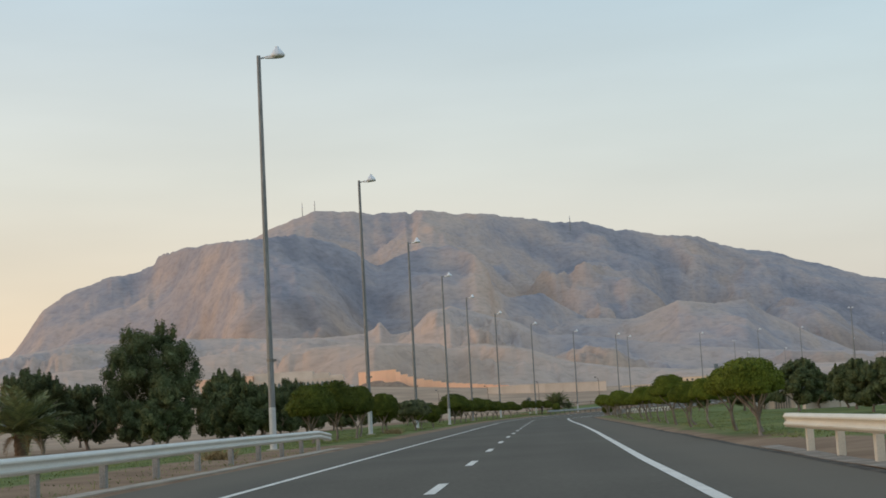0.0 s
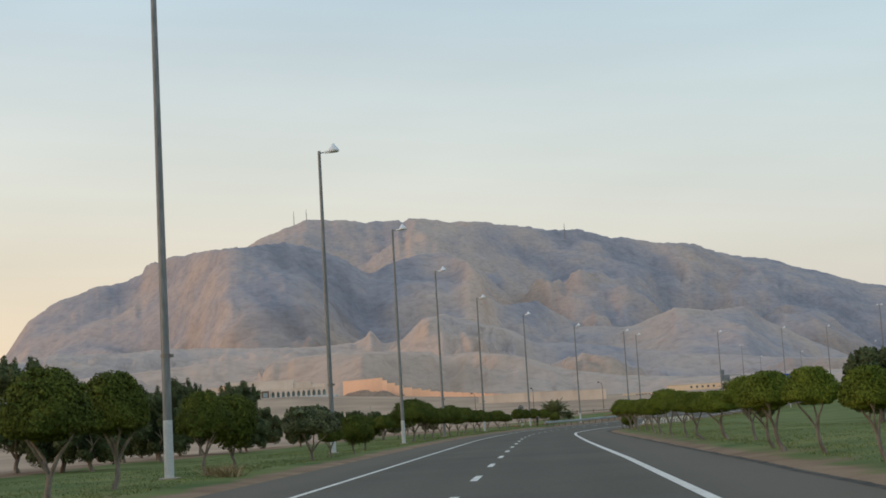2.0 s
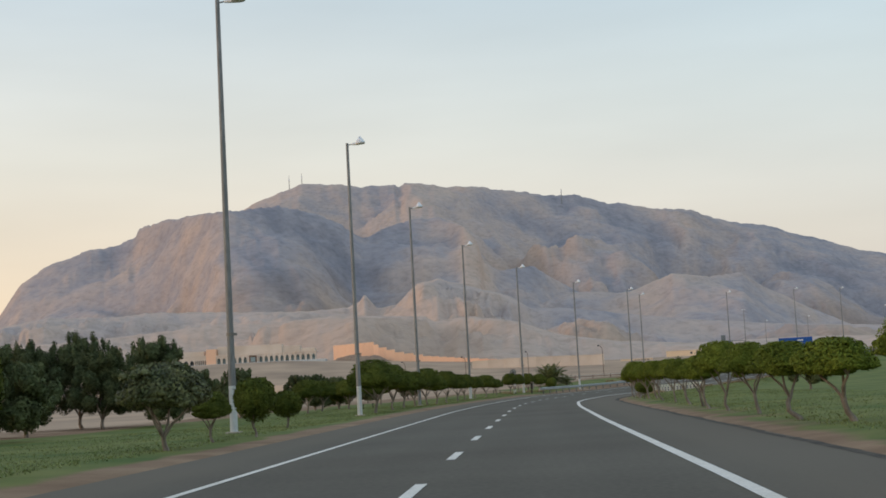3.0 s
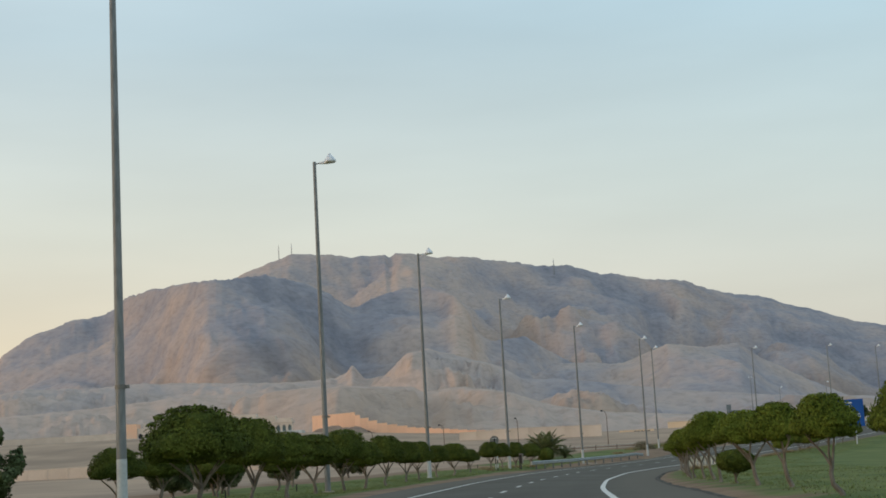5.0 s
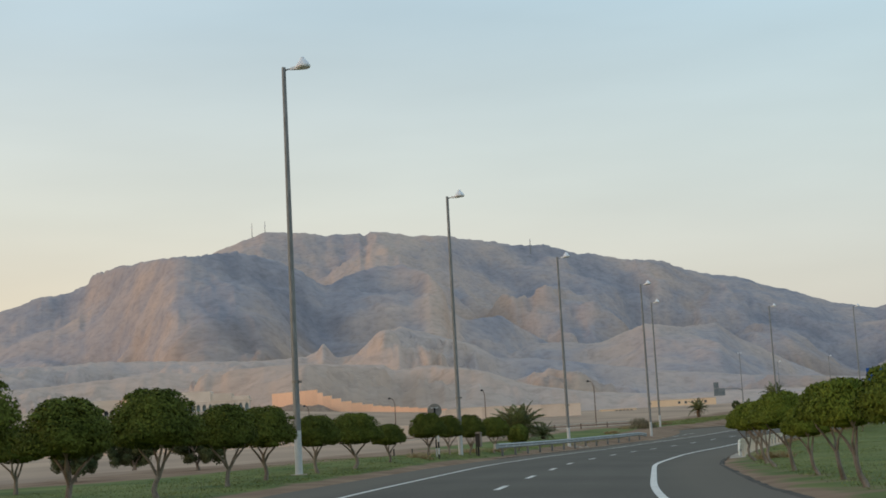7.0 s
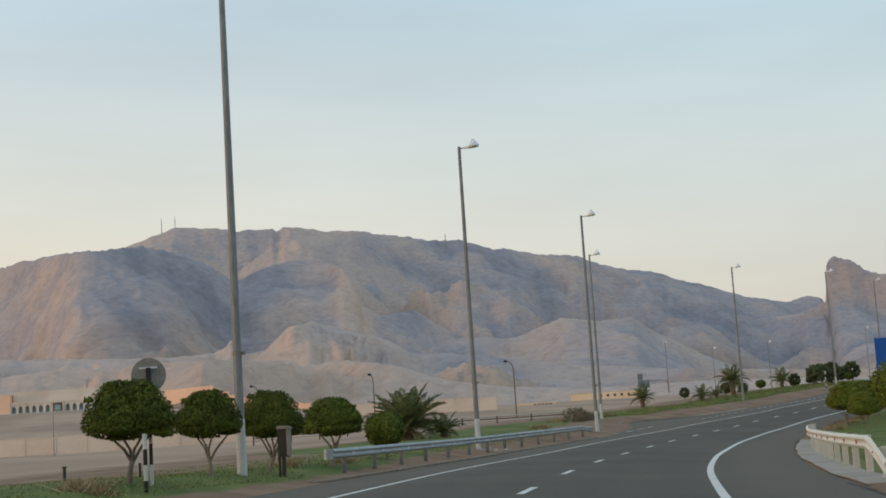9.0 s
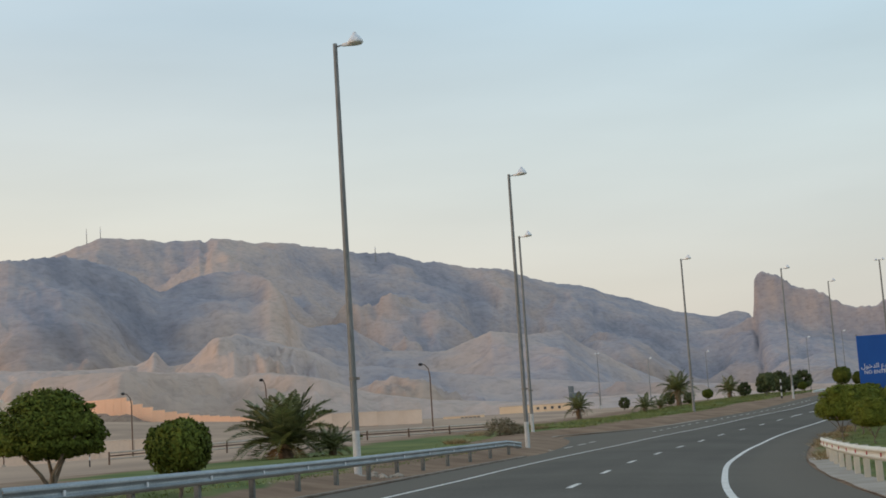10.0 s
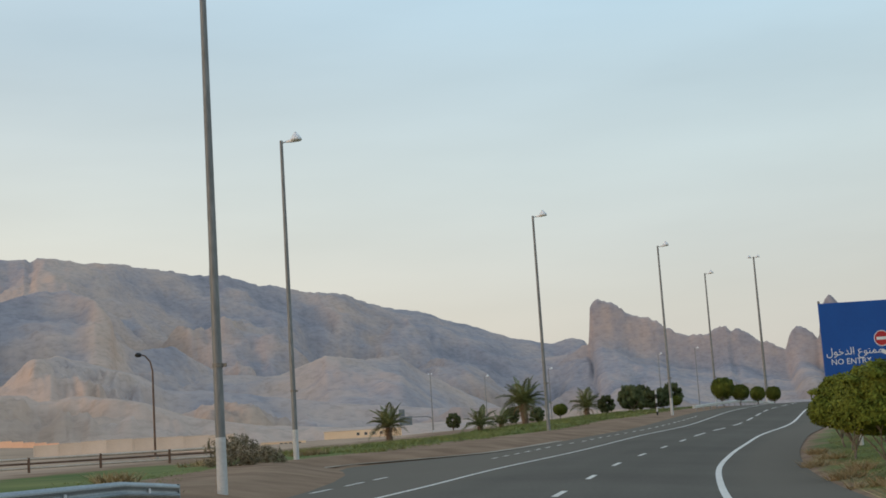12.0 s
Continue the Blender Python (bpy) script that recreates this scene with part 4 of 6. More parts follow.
strip("kerb_strip_5", 346.5, 370, lambda s: left_edge(s) - 0.7, lambda s: left_edge(s) - 0.04, "pale concrete border round the mouth of the side turning", M_CONCRETE, 0.03)
strip("kerb_strip_4", 250.2, 303, 7.05, 7.95, "pale dusty concrete strip along the foot of the rail", M_CONCRETE, 0.04)


# ---------------------------------------------------------------- trees
def leaf_cloud(rng, centres, count, size, inner=0.8, under=1.0):
    """Leaves as small folded quads on the outer shell of soft lumps (centre, radii)."""
    w = np.array([c[3] * c[4] + c[4] * c[5] + c[3] * c[5] for c in centres])
    pick = rng.choice(len(centres), count, p=w / w.sum())
    c = np.array([q[:3] for q in centres])[pick]
    r = np.array([q[3:] for q in centres])[pick]
    d = rng.normal(size=(count, 3))
    d /= np.linalg.norm(d, axis=1, keepdims=True)
    depth = inner + (1.04 - inner) * rng.random((count, 1)) ** 0.6
    d[:, 2] = np.where(d[:, 2] < 0, d[:, 2] * under, d[:, 2])
    p = c + d * r * depth
    keep = np.ones(count, bool)
    for k, q in enumerate(centres):      # nothing deep inside another lump
        e = ((p - np.array(q[:3])) / np.array(q[3:])) ** 2
        keep &= (e.sum(1) > 0.55) | (pick == k)
    p, d = p[keep], d[keep]
    n = len(p)
    nrm = d + rng.normal(size=(n, 3)) * 0.42
    nrm /= np.linalg.norm(nrm, axis=1, keepdims=True)
    u = np.cross(nrm, rng.normal(size=(n, 3)))
    u /= np.linalg.norm(u, axis=1, keepdims=True)
    v = np.cross(nrm, u)
    s = size * (0.6 + 0.8 * rng.random((n, 1)))
    a, b = p - u * s, p + u * s
    e, f = p + v * s * 0.55 - nrm * s * 0.25, p - v * s * 0.55 - nrm * s * 0.25
    vs = np.stack([a, f, b, e], 1).reshape(-1, 3)
    fs = np.arange(4 * n).reshape(-1, 4)
    return vs, fs


def crown_mesh(rng, centres, count, size, material, core=0.84, under=1.0):
    vs, fs = leaf_cloud(rng, centres, count, size, core * 0.92, under)
    verts, faces = vs.tolist(), fs.tolist()
    for q in centres:                     # dense inside of each lump
        bm = bmesh.new()
        bmesh.ops.create_icosphere(bm, subdivisions=1 if len(centres) > 40 else 2, radius=1.0)
        o = len(verts)
        for v in bm.verts:
            k = core * (1 + 0.10 * noise.noise(v.co * 2.3 + Vector(q[:3])))
            verts.append((q[0] + v.co.x * q[3] * k, q[1] + v.co.y * q[4] * k, q[2] + v.co.z * q[5] * k * (under if v.co.z < 0 else 1)))
        faces += [tuple(o + v.index for v in f.verts) for f in bm.faces]
        bm.free()
    return mesh_of("crown", verts, faces, material)


def stem_paths(rng, h, spread, forks, r0, fork=0.22):
    """A short bole that forks into bent limbs, each with two lighter branches."""
    split = h * (fork + 0.12 * rng.random())
    lean = Vector((rng.normal() * 0.06, rng.normal() * 0.06, 0))
    bow = Vector((rng.normal() * 0.07, rng.normal() * 0.07, 0)) * h
    paths = [([(0, 0, -0.15), (0, 0, 0.06), lean * 0.3 + bow * 0.6 + Vector((0, 0, split * 0.4)), lean * 0.7 + bow * 0.4 + Vector((0, 0, split * 0.75)), lean + Vector((0, 0, split))],
              [r0 * 1.5, r0 * 1.2, r0, r0 * 0.92, r0 * 0.98])]
    a0 = rng.random() * 6.28
    for k in range(forks):
        a = a0 + 2 * math.pi * k / forks + rng.normal() * 0.3
        reach = spread * (0.45 + 0.4 * rng.random())
        top = Vector((math.cos(a) * reach, math.sin(a) * reach, h * (1.0 + 0.18 * rng.random())))
        m1 = lean + Vector((math.cos(a) * reach * 0.30, math.sin(a) * reach * 0.30, split + (h - split) * 0.34))
        m2 = lean + Vector((math.cos(a + 0.25) * reach * 0.72, math.sin(a + 0.25) * reach * 0.72, split + (h - split) * 0.70))
        r = r0 * 0.62
        paths.append(([(lean.x, lean.y, split - 0.05), m1, m2, top], [r, r * 0.85, r * 0.65, r * 0.4]))
        for j in (-1, 1):
            e = m2 + Vector((math.cos(a + j * 0.9) * spread * 0.35, math.sin(a + j * 0.9) * spread * 0.35, h * 0.28))
            paths.append(([m2, (m2 + e) / 2 + Vector((0, 0, 0.05)), e], [r * 0.5, r * 0.4, r * 0.22]))
    return paths


def umbrella_data(seed, wide, top, bottom, leaf=M_LEAF, count=9000, size=0.062, ball=False, forks=4, r0=0.075, tilt=0.0, fork=0.25, lean=0.0, knob=1.0):
    """Meshes of a clipped tree: a dome, or a ball, of that width between bottom and top, that leans along x."""
    rng = np.random.default_rng(seed)
    half, tall = wide / 2, top - bottom
    zc = bottom + tall * (0.52 if ball else 0.24)
    up = 0.46 if ball else 0.72
    centres = [(0, 0, zc, half * 0.93, half * 0.93, tall * up)]
    for k in range(9):
        a = 2 * math.pi * k / 9 + rng.normal() * 0.2
        q = half * (0.52 + 0.08 * rng.random())
        b = 0.34 + 0.09 * rng.random()
        centres.append((math.cos(a) * q, math.sin(a) * q, zc + tall * (rng.random() * 0.12 - 0.02 + tilt * math.cos(a)), half * b * 1.12, half * b * 1.12, tall * (0.26 + 0.10 * rng.random())))
    for k in range(4):
        a = 2 * math.pi * k / 4 + rng.random()
        centres.append((math.cos(a) * half * 0.26, math.sin(a) * half * 0.26, zc + tall * up * 0.46, half * 0.46, half * 0.46, tall * up * 0.52))
    for k in range(8):                    # knobs on the outline and a ragged hem
        a, q = rng.random() * 6.28, half * (0.20 + 0.60 * rng.random())
        b = half * (0.10 + 0.07 * rng.random()) * knob
        centres.append((math.cos(a) * q, math.sin(a) * q, zc + tall * up * 0.95 * math.sqrt(1 - (q / half) ** 2), b, b, b * 0.8))
    for k in range(8):
        a, q = rng.random() * 6.28, half * (0.35 + 0.40 * rng.random())
        b = half * (0.16 + 0.12 * rng.random())
        centres.append((math.cos(a) * q, math.sin(a) * q, zc - tall * (0.05 + 0.12 * rng.random()), b, b, b * 0.9))
    reach = bottom + tall * (0.30 if ball else 0.22)
    paths = [([Vector(p) + Vector((lean * max(0.0, p[2]) / reach, 0, 0)) for p in ps], rs) for ps, rs in stem_paths(rng, reach, half * (0.5 if ball else 0.85), forks, r0, fork)]
    trunk = tubes_mesh("trunk", paths, M_BARK, 7)
    centres = [(c[0] + lean, *c[1:]) for c in centres]
    return trunk, crown_mesh(rng, centres, int(count * 1.35), size, leaf, 0.78, 1.0 if ball else 0.30)


def wild_data(seed, wide, top, bottom, leaf=M_LEAF_DARK, count=22000, size=0.085, lumps=30, r0=0.13, core=0.62):
    """Meshes of an unclipped broad tree of many loose lumps."""
    rng = np.random.default_rng(seed)
    half, tall = wide / 2, top - bottom
    centres = []
    for k in range(lumps):
        u, a = rng.random(), rng.random() * 6.28
        z = bottom + tall * (0.12 + 0.74 * u)
        reach = half * 0.86 * math.sqrt(max(0.08, 1 - (1.55 * (u - 0.38)) ** 2)) * math.sqrt(rng.random())
        b = half * (0.13 + 0.13 * rng.random())
        centres.append((math.cos(a) * reach, math.sin(a) * reach, z, b, b, b * (0.75 + 0.5 * rng.random())))
    for k in range(14):                   # ragged sprigs on the outline
        a, q = rng.random() * 6.28, half * (0.2 + 0.75 * rng.random())
        z = bottom + tall * (0.40 + 0.54 * math.sqrt(max(0.0, 1 - (q / half) ** 2)))
        centres.append((math.cos(a) * q, math.sin(a) * q, z, half * 0.08, half * 0.08, half * 0.20))
    trunk = tubes_mesh("trunk", stem_paths(rng, bottom + tall * 0.35, half * 0.7, 4, r0), M_BARK, 7)
    return trunk, crown_mesh(rng, centres, count, size, leaf, core)


def plant_tree(name, data, x, y, turn=0.0, scale=1.0, label="", category="tree", group=""):
    t = thing(name, x, y, None, turn, label, category, group)
    wide, tall = scale if isinstance(scale, tuple) else (scale, scale)
    t.scale = (wide, wide, tall)
    part("trunk", data[0], t)
    part("crown", data[1], t)
    return t


def at_road(s, lat):
    x, y = on_road(s, lat)
    return float(x), float(y)


# width, top and foot of the crown in metres, number of stems, tilt
DOME_SIZES = [(2.8, 3.2, 1.38, 5, 0.05), (2.3, 3.0, 1.32, 4, -0.06), (3.1, 3.4, 1.48, 5, 0.0), (2.2, 2.8, 1.24, 4, 0.08), (2.6, 2.9, 1.22, 4, -0.04)]
DOMES = [umbrella_data(11 + k, w, t, b, forks=f, tilt=ti, fork=0.34, r0=0.075, count=15000, size=0.05, knob=0.8) for k, (w, t, b, f, ti) in enumerate(DOME_SIZES)]
BALL_SIZES = [(1.7, 2.15, 0.42), (1.5, 1.65, 0.40)]
BALLS = [umbrella_data(31 + k, w, t, b, ball=True, forks=3, count=6500, r0=0.05) for k, (w, t, b) in enumerate(BALL_SIZES)]
FLAT_SIZES = [(2.3, 2.65, 1.42, 4, 0.05), (1.8, 2.3, 1.22, 3, -0.05), (2.5, 2.6, 1.35, 4, 0.0), (2.0, 2.5, 1.36, 3, 0.07)]
FLATS = [umbrella_data(41 + k, w, t, b, leaf=M_LEAF_SUNLIT, forks=f, tilt=ti, count=13000, size=0.043, r0=0.068, fork=0.36, lean=-0.32, knob=0.6) for k, (w, t, b, f, ti) in enumerate(FLAT_SIZES)]
SHRUB = umbrella_data(51, 3.1, 3.2, 1.1, leaf=M_LEAF_SUN_SHRUB, count=13000, forks=6, r0=0.045)
OLIVE = umbrella_data(61, 2.9, 2.7, 1.25, leaf=M_LEAF_DRY, count=6500, size=0.075, forks=4)
WILD = [wild_data(71, 8.2, 9.3, 0.7, count=40000, lumps=90), wild_data(72, 5.4, 6.2, 0.7, count=24000, lumps=64), wild_data(73, 4.6, 4.4, 0.5, count=11000, size=0.11, lumps=56), wild_data(74, 6.2, 7.2, 0.7, count=24000, lumps=72)]
WILD_FAR = wild_data(75, 4.6, 4.4, 0.5, count=8500, size=0.125, lumps=44, core=0.74)

# station, offset, kind, width and height; kinds 0 to 4 domes, 7 and 8 balls, 9 olive
LEFT_ROW = [(67.6, -9.5, 0, 2.6, 2.9), (74, -9.3, 2, 2.6, 3.2), (79.5, -9.0, 1, 2.2, 3.0), (86.8, -9.8, 3, 2.1, 3.2), (94.9, -9.3, 4, 2.0, 2.78), (101.2, -9.8, 7, 2.0, 2.75), (113, -8.8, 9, 2.8, 2.5), (118.6, -8.8, 3, 1.35, 1.67),
            (122.6, -8.2, 7, 1.55, 2.1), (133.5, -9.1, 8, 1.45, 1.57), (205, -19.7, 8, 2.6, 2.55),
            (169.3, -9.9, 2, 3.5, 3.7), (177, -9.8, 0, 2.5, 3.45), (183.4, -9.9, 3, 2.2, 2.95), (189.2, -9.9, 1, 2.4, 2.9), (196.3, -9.9, 2, 2.8, 3.3), (202.8, -10.0, 3, 2.1, 2.75), (209, -10.0, 0, 2.6, 3.15),
            (215.6, -10.0, 1, 2.0, 2.75), (220.2, -10.0, 4, 2.2, 2.75), (228.4, -10.1, 3, 1.95, 2.5), (234.6, -9.9, 4, 3.05, 2.65), (241.5, -9.9, 3, 1.85, 2.05),
            (250, -9.9, 4, 2.35, 2.65), (256.2, -10.1, 1, 2.0, 2.6), (261, -9.9, 0, 2.35, 2.8), (268.2, -10.0, 3, 2.35, 2.75), (275.2, -9.9, 8, 1.75, 2.15)]
# a looser row behind, towards the plain
LEFT_ROW += [(183, -17.5, 1, 2.6, 2.7), (190.5, -18.0, 3, 2.6, 2.6), (197, -17.0, 0, 2.7, 2.7), (204, -18.5, 1, 2.5, 2.6), (211, -17.5, 3, 2.4, 2.5), (218, -18.5, 1, 2.3, 2.4)]
for k, (s, lat, kind, wide, top) in enumerate(LEFT_ROW):
    x, y = at_road(s, lat)
    data, size = (OLIVE, (2.9, 2.7)) if kind == 9 else (BALLS[kind - 7], BALL_SIZES[kind - 7]) if kind >= 7 else (DOMES[kind], DOME_SIZES[kind])
    lab = "spreading olive-green tree on a pale trunk" if kind == 9 else "small clipped ball tree on thin stems" if kind in (7, 8) else "clipped dome-shaped evergreen tree on pale forked stems"
    full = 1.14 if 165 < s < 232 and lat > -12 else 1.0      # the row beside the curve is fuller
    plant_tree("clipped_tree", data, x, y, (k * 137) % 360, (full * wide / size[0], top / size[1]), lab, "tree", "clipped trees along the verge")
# station, kind, width, height and offset
RIGHT_ROW = [(42.8, 2, 2.0, 2.3, 8.1), (46.5, 2, 2.6, 2.5, 8.7), (52, 1, 1.7, 2.35, 8.6), (59.4, 3, 1.4, 2.1, 8.6), (63, 1, 1.5, 2.0, 8.1), (66, 3, 1.5, 2.1, 8.6), (71.4, 0, 2.1, 2.58, 8.2), (78.6, 1, 1.3, 2.0, 8.4), (85.4, 3, 1.5, 2.2, 8.5),
             (89.0, 1, 1.7, 2.25, 8.1), (92, 3, 1.5, 2.0, 8.3), (100.7, 0, 1.8, 2.35, 9.1), (107.4, 1, 2.0, 2.02, 8.95), (111.2, 3, 2.0, 2.1, 8.4), (118.0, 0, 1.9, 2.26, 8.4), (123.8, 2, 2.0, 2.5, 8.2), (128.6, 1, 1.6, 2.1, 8.1), (134, 3, 1.5, 2.1, 8.5),
             (140.3, 1, 1.7, 2.2, 8.6), (147.1, 0, 1.6, 2.3, 8.6), (154, 3, 1.6, 2.3, 8.5), (162, 1, 1.7, 2.4, 8.7), (167.4, 0, 2.2, 2.4, 8.5), (173.2, 8, 1.4, 1.2, 8.5), (176.8, 2, 2.2, 2.75, 8.3), (182.5, 1, 1.7, 2.5, 8.5), (188.5, 0, 2.0, 2.6, 8.45),
             (193, 3, 1.7, 2.5, 8.1), (197.5, 2, 2.1, 2.55, 8.5), (203, 1, 1.7, 2.5, 8.4), (208.4, 3, 1.8, 2.6, 8.7), (213, 1, 1.5, 2.1, 8.6), (219, 0, 2.3, 2.7, 8.5), (225.5, 3, 1.8, 2.6, 8.4), (232, 1, 1.9, 2.7, 8.6), (238, 3, 1.9, 2.6, 8.4), (248.8, 2, 2.5, 3.0, 8.7)]
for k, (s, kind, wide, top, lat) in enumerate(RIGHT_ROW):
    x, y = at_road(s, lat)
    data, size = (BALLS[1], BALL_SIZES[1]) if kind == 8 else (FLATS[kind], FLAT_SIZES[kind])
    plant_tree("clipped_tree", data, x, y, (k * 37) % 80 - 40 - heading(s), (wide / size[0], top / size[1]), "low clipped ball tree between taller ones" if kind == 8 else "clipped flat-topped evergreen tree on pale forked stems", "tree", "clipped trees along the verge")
for k, (s, lat, size) in enumerate([(316, 10.4, 0.8), (326, 8.7, 1.08), (327.5, 12.0, 1.0), (332.5, 9.6, 1.06), (339, 8.9, 1.08), (346, 9.3, 1.05), (353, 9.1, 1.08), (360, 9.5, 1.05), (368, 9.3, 1.05)]):
    x, y = at_road(s, lat)
    plant_tree("clipped_shrub", SHRUB, x, y, k * 77, size, "clipped rounded shrub on many thin spreading stems", "shrub", "clipped shrubs by the sign")

# unclipped trees behind the rows
BEHIND = [(-22.0, 104, 0, 0.98), (-25.0, 97, 2, 1.0), (-20.0, 126, 1, 1.0), (-29.5, 112, 1, 0.8), (-17.5, 140, 2, 1.05), (-14.5, 120, 2, 0.85), (-19.2, 168, 3, 0.90), (-8.2, 276, 2, 0.85), (-10.5, 289, 2, 0.6), (-14.0, 167, 1, 0.94), (-24, 160, 1, 0.9), (-16.6, 163, 1, 0.85), (-22.0, 166, 1, 0.95), (-12.5, 160, 2, 0.8), (-20, 150, 2, 0.95)]
BEHIND += [
          (-10.3, 222, 2, 0.8), (-8.0, 232, 2, 0.72), (-7.0, 205, 2, 0.75), (-15, 190, 2, 0.9), (-10.5, 181, 2, 0.85), (-5.5, 214, 2, 0.7), (-4, 240, 2, 0.7), (0.5, 250, 2, 0.7), (-16, 100, 2, 0.8), (-13, 88, 2, 0.85), (-17, 84, 2, 0.8), (-25.5, 88, 1, 0.8), (-30, 100, 1, 0.95), (-18.5, 113, 2, 1.05), (-16.5, 122, 2, 1.0), (-21, 92, 2, 0.7), (-13.5, 132, 2, 0.9), (-17, 148, 2, 0.9)]
for k, (x, y, kind, size) in enumerate(BEHIND):
    plant_tree("desert_tree", WILD[kind], x, y, (k * 83) % 360, size, "dark unclipped desert tree with ragged crown", "tree", "unclipped desert trees")
for k, s in enumerate([64, 70, 75, 80, 85, 91, 97, 104, 112, 122, 134, 150, 170]):
    x, y = at_road(s, 21.5 + 3 * math.sin(k * 1.9))
    plant_tree("desert_tree", WILD_FAR, x, y, (k * 59) % 360, (0.54 if k < 6 else 0.68) + 0.06 * ((k * 3) % 4), "dark unclipped desert tree with ragged crown", "tree", "unclipped desert trees")
for k, (s, lat, kind, size) in enumerate([(421, -22.4, 8, 1.1), (437, -18.9, 2, 0.75), (441, -15.7, 2, 0.62), (448, -21, 2, 0.8), (452, -17, 2, 0.8), (462, -24, 2, 0.9), (418, -27, 2, 0.45), (408, -30, 2, 0.4), (426, -15.5, 2, 0.7), (430, -14.0, 2, 0.55), (424, -18, 2, 0.5), (434, -12.5, 8, 1.0), (414, -23, 2, 0.4)]):
    x, y = at_road(s, lat)
    data = BALLS[kind - 7] if kind >= 7 else WILD_FAR
    plant_tree("roadside_tree", data, x, y, k * 61, size, "dark rounded roadside tree on the rising ground", "tree", "trees on the rise")
for k, (x, y, size) in enumerate([(110.6, 444.0, 1.75), (117.8, 454.0, 1.35), (125.3, 464.1, 1.3), (133.5, 475.3, 1.4)]):
    plant_tree("round_shrub", BALLS[0], x, y, k * 45, size, "dark round clipped shrub on the crest", "shrub", "round shrubs on the crest")


# ---------------------------------------------------------------- palms
def frond_mesh(rng, length, droop, material):
    """One feathered palm leaf along +x, arching down."""
    vs, fs = [], []
    n = 20
    pts = []
    for i in range(n + 1):
        u = i / n
        pts.append(Vector((length * (u - 0.12 * droop * u * u), 0, length * (0.22 * u - droop * 0.55 * u * u))))
    v, f = tube(pts, [0.022 * (1 - 0.8 * i / n) + 0.004 for i in range(n + 1)], 4)
    vs, fs = list(v), list(f)
    for i in range(2, n + 1):
        for j in (-1, 1):
            for half in (0.0, 0.5):
                u = (i - half) / n
                p = pts[i - 1].lerp(pts[i], 1 - half)
                ll = length * 0.27 * math.sin(math.pi * min(1, 0.18 + u * 0.80)) * (0.85 + 0.3 * rng.random()) * 0.92
                tip = p + Vector((ll * 0.62, j * ll * 0.80, ll * (0.22 - 0.35 * rng.random())))
                mid = p.lerp(tip, 0.5) + Vector((0.035, 0, 0.03))
                o = len(vs)
                vs += [p, mid - Vector((0.07, 0, 0)), tip, mid + Vector((0.03, 0, -0.01))]
                fs.append((o, o + 1, o + 2, o + 3))
    return mesh_of("frond", vs, fs, material)


rng0 = np.random.default_rng(5)
FRONDS = [frond_mesh(rng0, 3.0, d, M_FROND) for d in (0.35, 0.65, 0.95, 1.3)]
FRONDS_DRY = [frond_mesh(rng0, 2.2, d, M_FROND_DRY) for d in (1.3, 1.7)]


def palm_tree(x, y, trunk_h, size, fronds, label, dry=5, group="date palms"):
    t = thing("palm_tree", x, y, None, 0, label, "palm tree", group)
    rings = [(0, 0, -0.2)] + [(0.03 * math.sin(i), 0.03 * math.cos(i * 1.3), trunk_h * i / 8) for i in range(9)]
    rad = [0.34 * size + (0.045 if i % 2 else 0.0) for i in range(10)]
    part("trunk", tubes_mesh("trunk", [(rings, rad)], M_BARK_PALM, 10), t)
    rng = np.random.default_rng(abs(int(x * 13 + y)) + 1)
    for k in range(fronds):
        u = (k + 0.5) / fronds
        kind = min(3, int(u * 4))
        tilt = 64 - 62 * u + rng.normal() * 5
        m = Matrix.Translation((0, 0, trunk_h)) @ pose(0, 0, 0, 0, -tilt, k * 137.5 + rng.normal() * 8) @ Matrix.Scale(size * (0.88 + 0.24 * rng.random()), 4)
        part("frond", FRONDS[kind], t, m)
    for k in range(dry):
        m = Matrix.Translation((0, 0, trunk_h - 0.1)) @ pose(0, 0, 0, 0, 12, k * 71 + 20) @ Matrix.Scale(size * 0.7, 4)
        part("frond", FRONDS_DRY[k % 2], t, m, "dry orange-brown hanging frond")
    return t


palm_tree(24.3, 327.4, 0.8, 1.32, 46, "large date palm with arching fronds behind the rail", 9)
palm_tree(27.2, 328.6, 0.35, 0.66, 24, "small young date palm beside a larger one", 2)
palm_tree(-23.5, 77, 1.2, 1.0, 34, "date palm at the edge of the desert trees", 5)
palm_tree(59.7, 401.2, 1.1, 0.74, 26, "drooping date palm on the rising verge", 4)
palm_tree(68.7, 405.1, 0.5, 0.66, 20, "young date palm on the rising verge", 0)
palm_tree(72.5, 411.4, 0.4, 0.58, 18, "young date palm on the rising verge", 0)
palm_tree(76.4, 416.4, 2.1, 0.96, 30, "tall date palm on the rising verge", 3)
palm_tree(92.1, 441.9, 1.0, 0.85, 22, "date palm on the rising verge", 2)
palm_tree(80.0, 428, 1.4, 0.72, 20, "date palm on the rising verge", 2)


# ---------------------------------------------------------------- signs and posts
def text_mesh(body, size, material, name):
    c = bpy.data.curves.new(name, "FONT")
    c.body, c.size, c.align_x, c.align_y, c.extrude, c.resolution_u = body, size, "CENTER", "CENTER", 0.004, 2
    tmp = new("tmp_text", c)
    bpy.context.view_layer.update()
    me = bpy.data.meshes.new_from_object(tmp.evaluated_get(bpy.context.evaluated_depsgraph_get()))
    bpy.data.objects.remove(tmp)
    bpy.data.curves.remove(c)
    me.name = name
    me.materials.clear()
    me.materials.append(material)
    return me


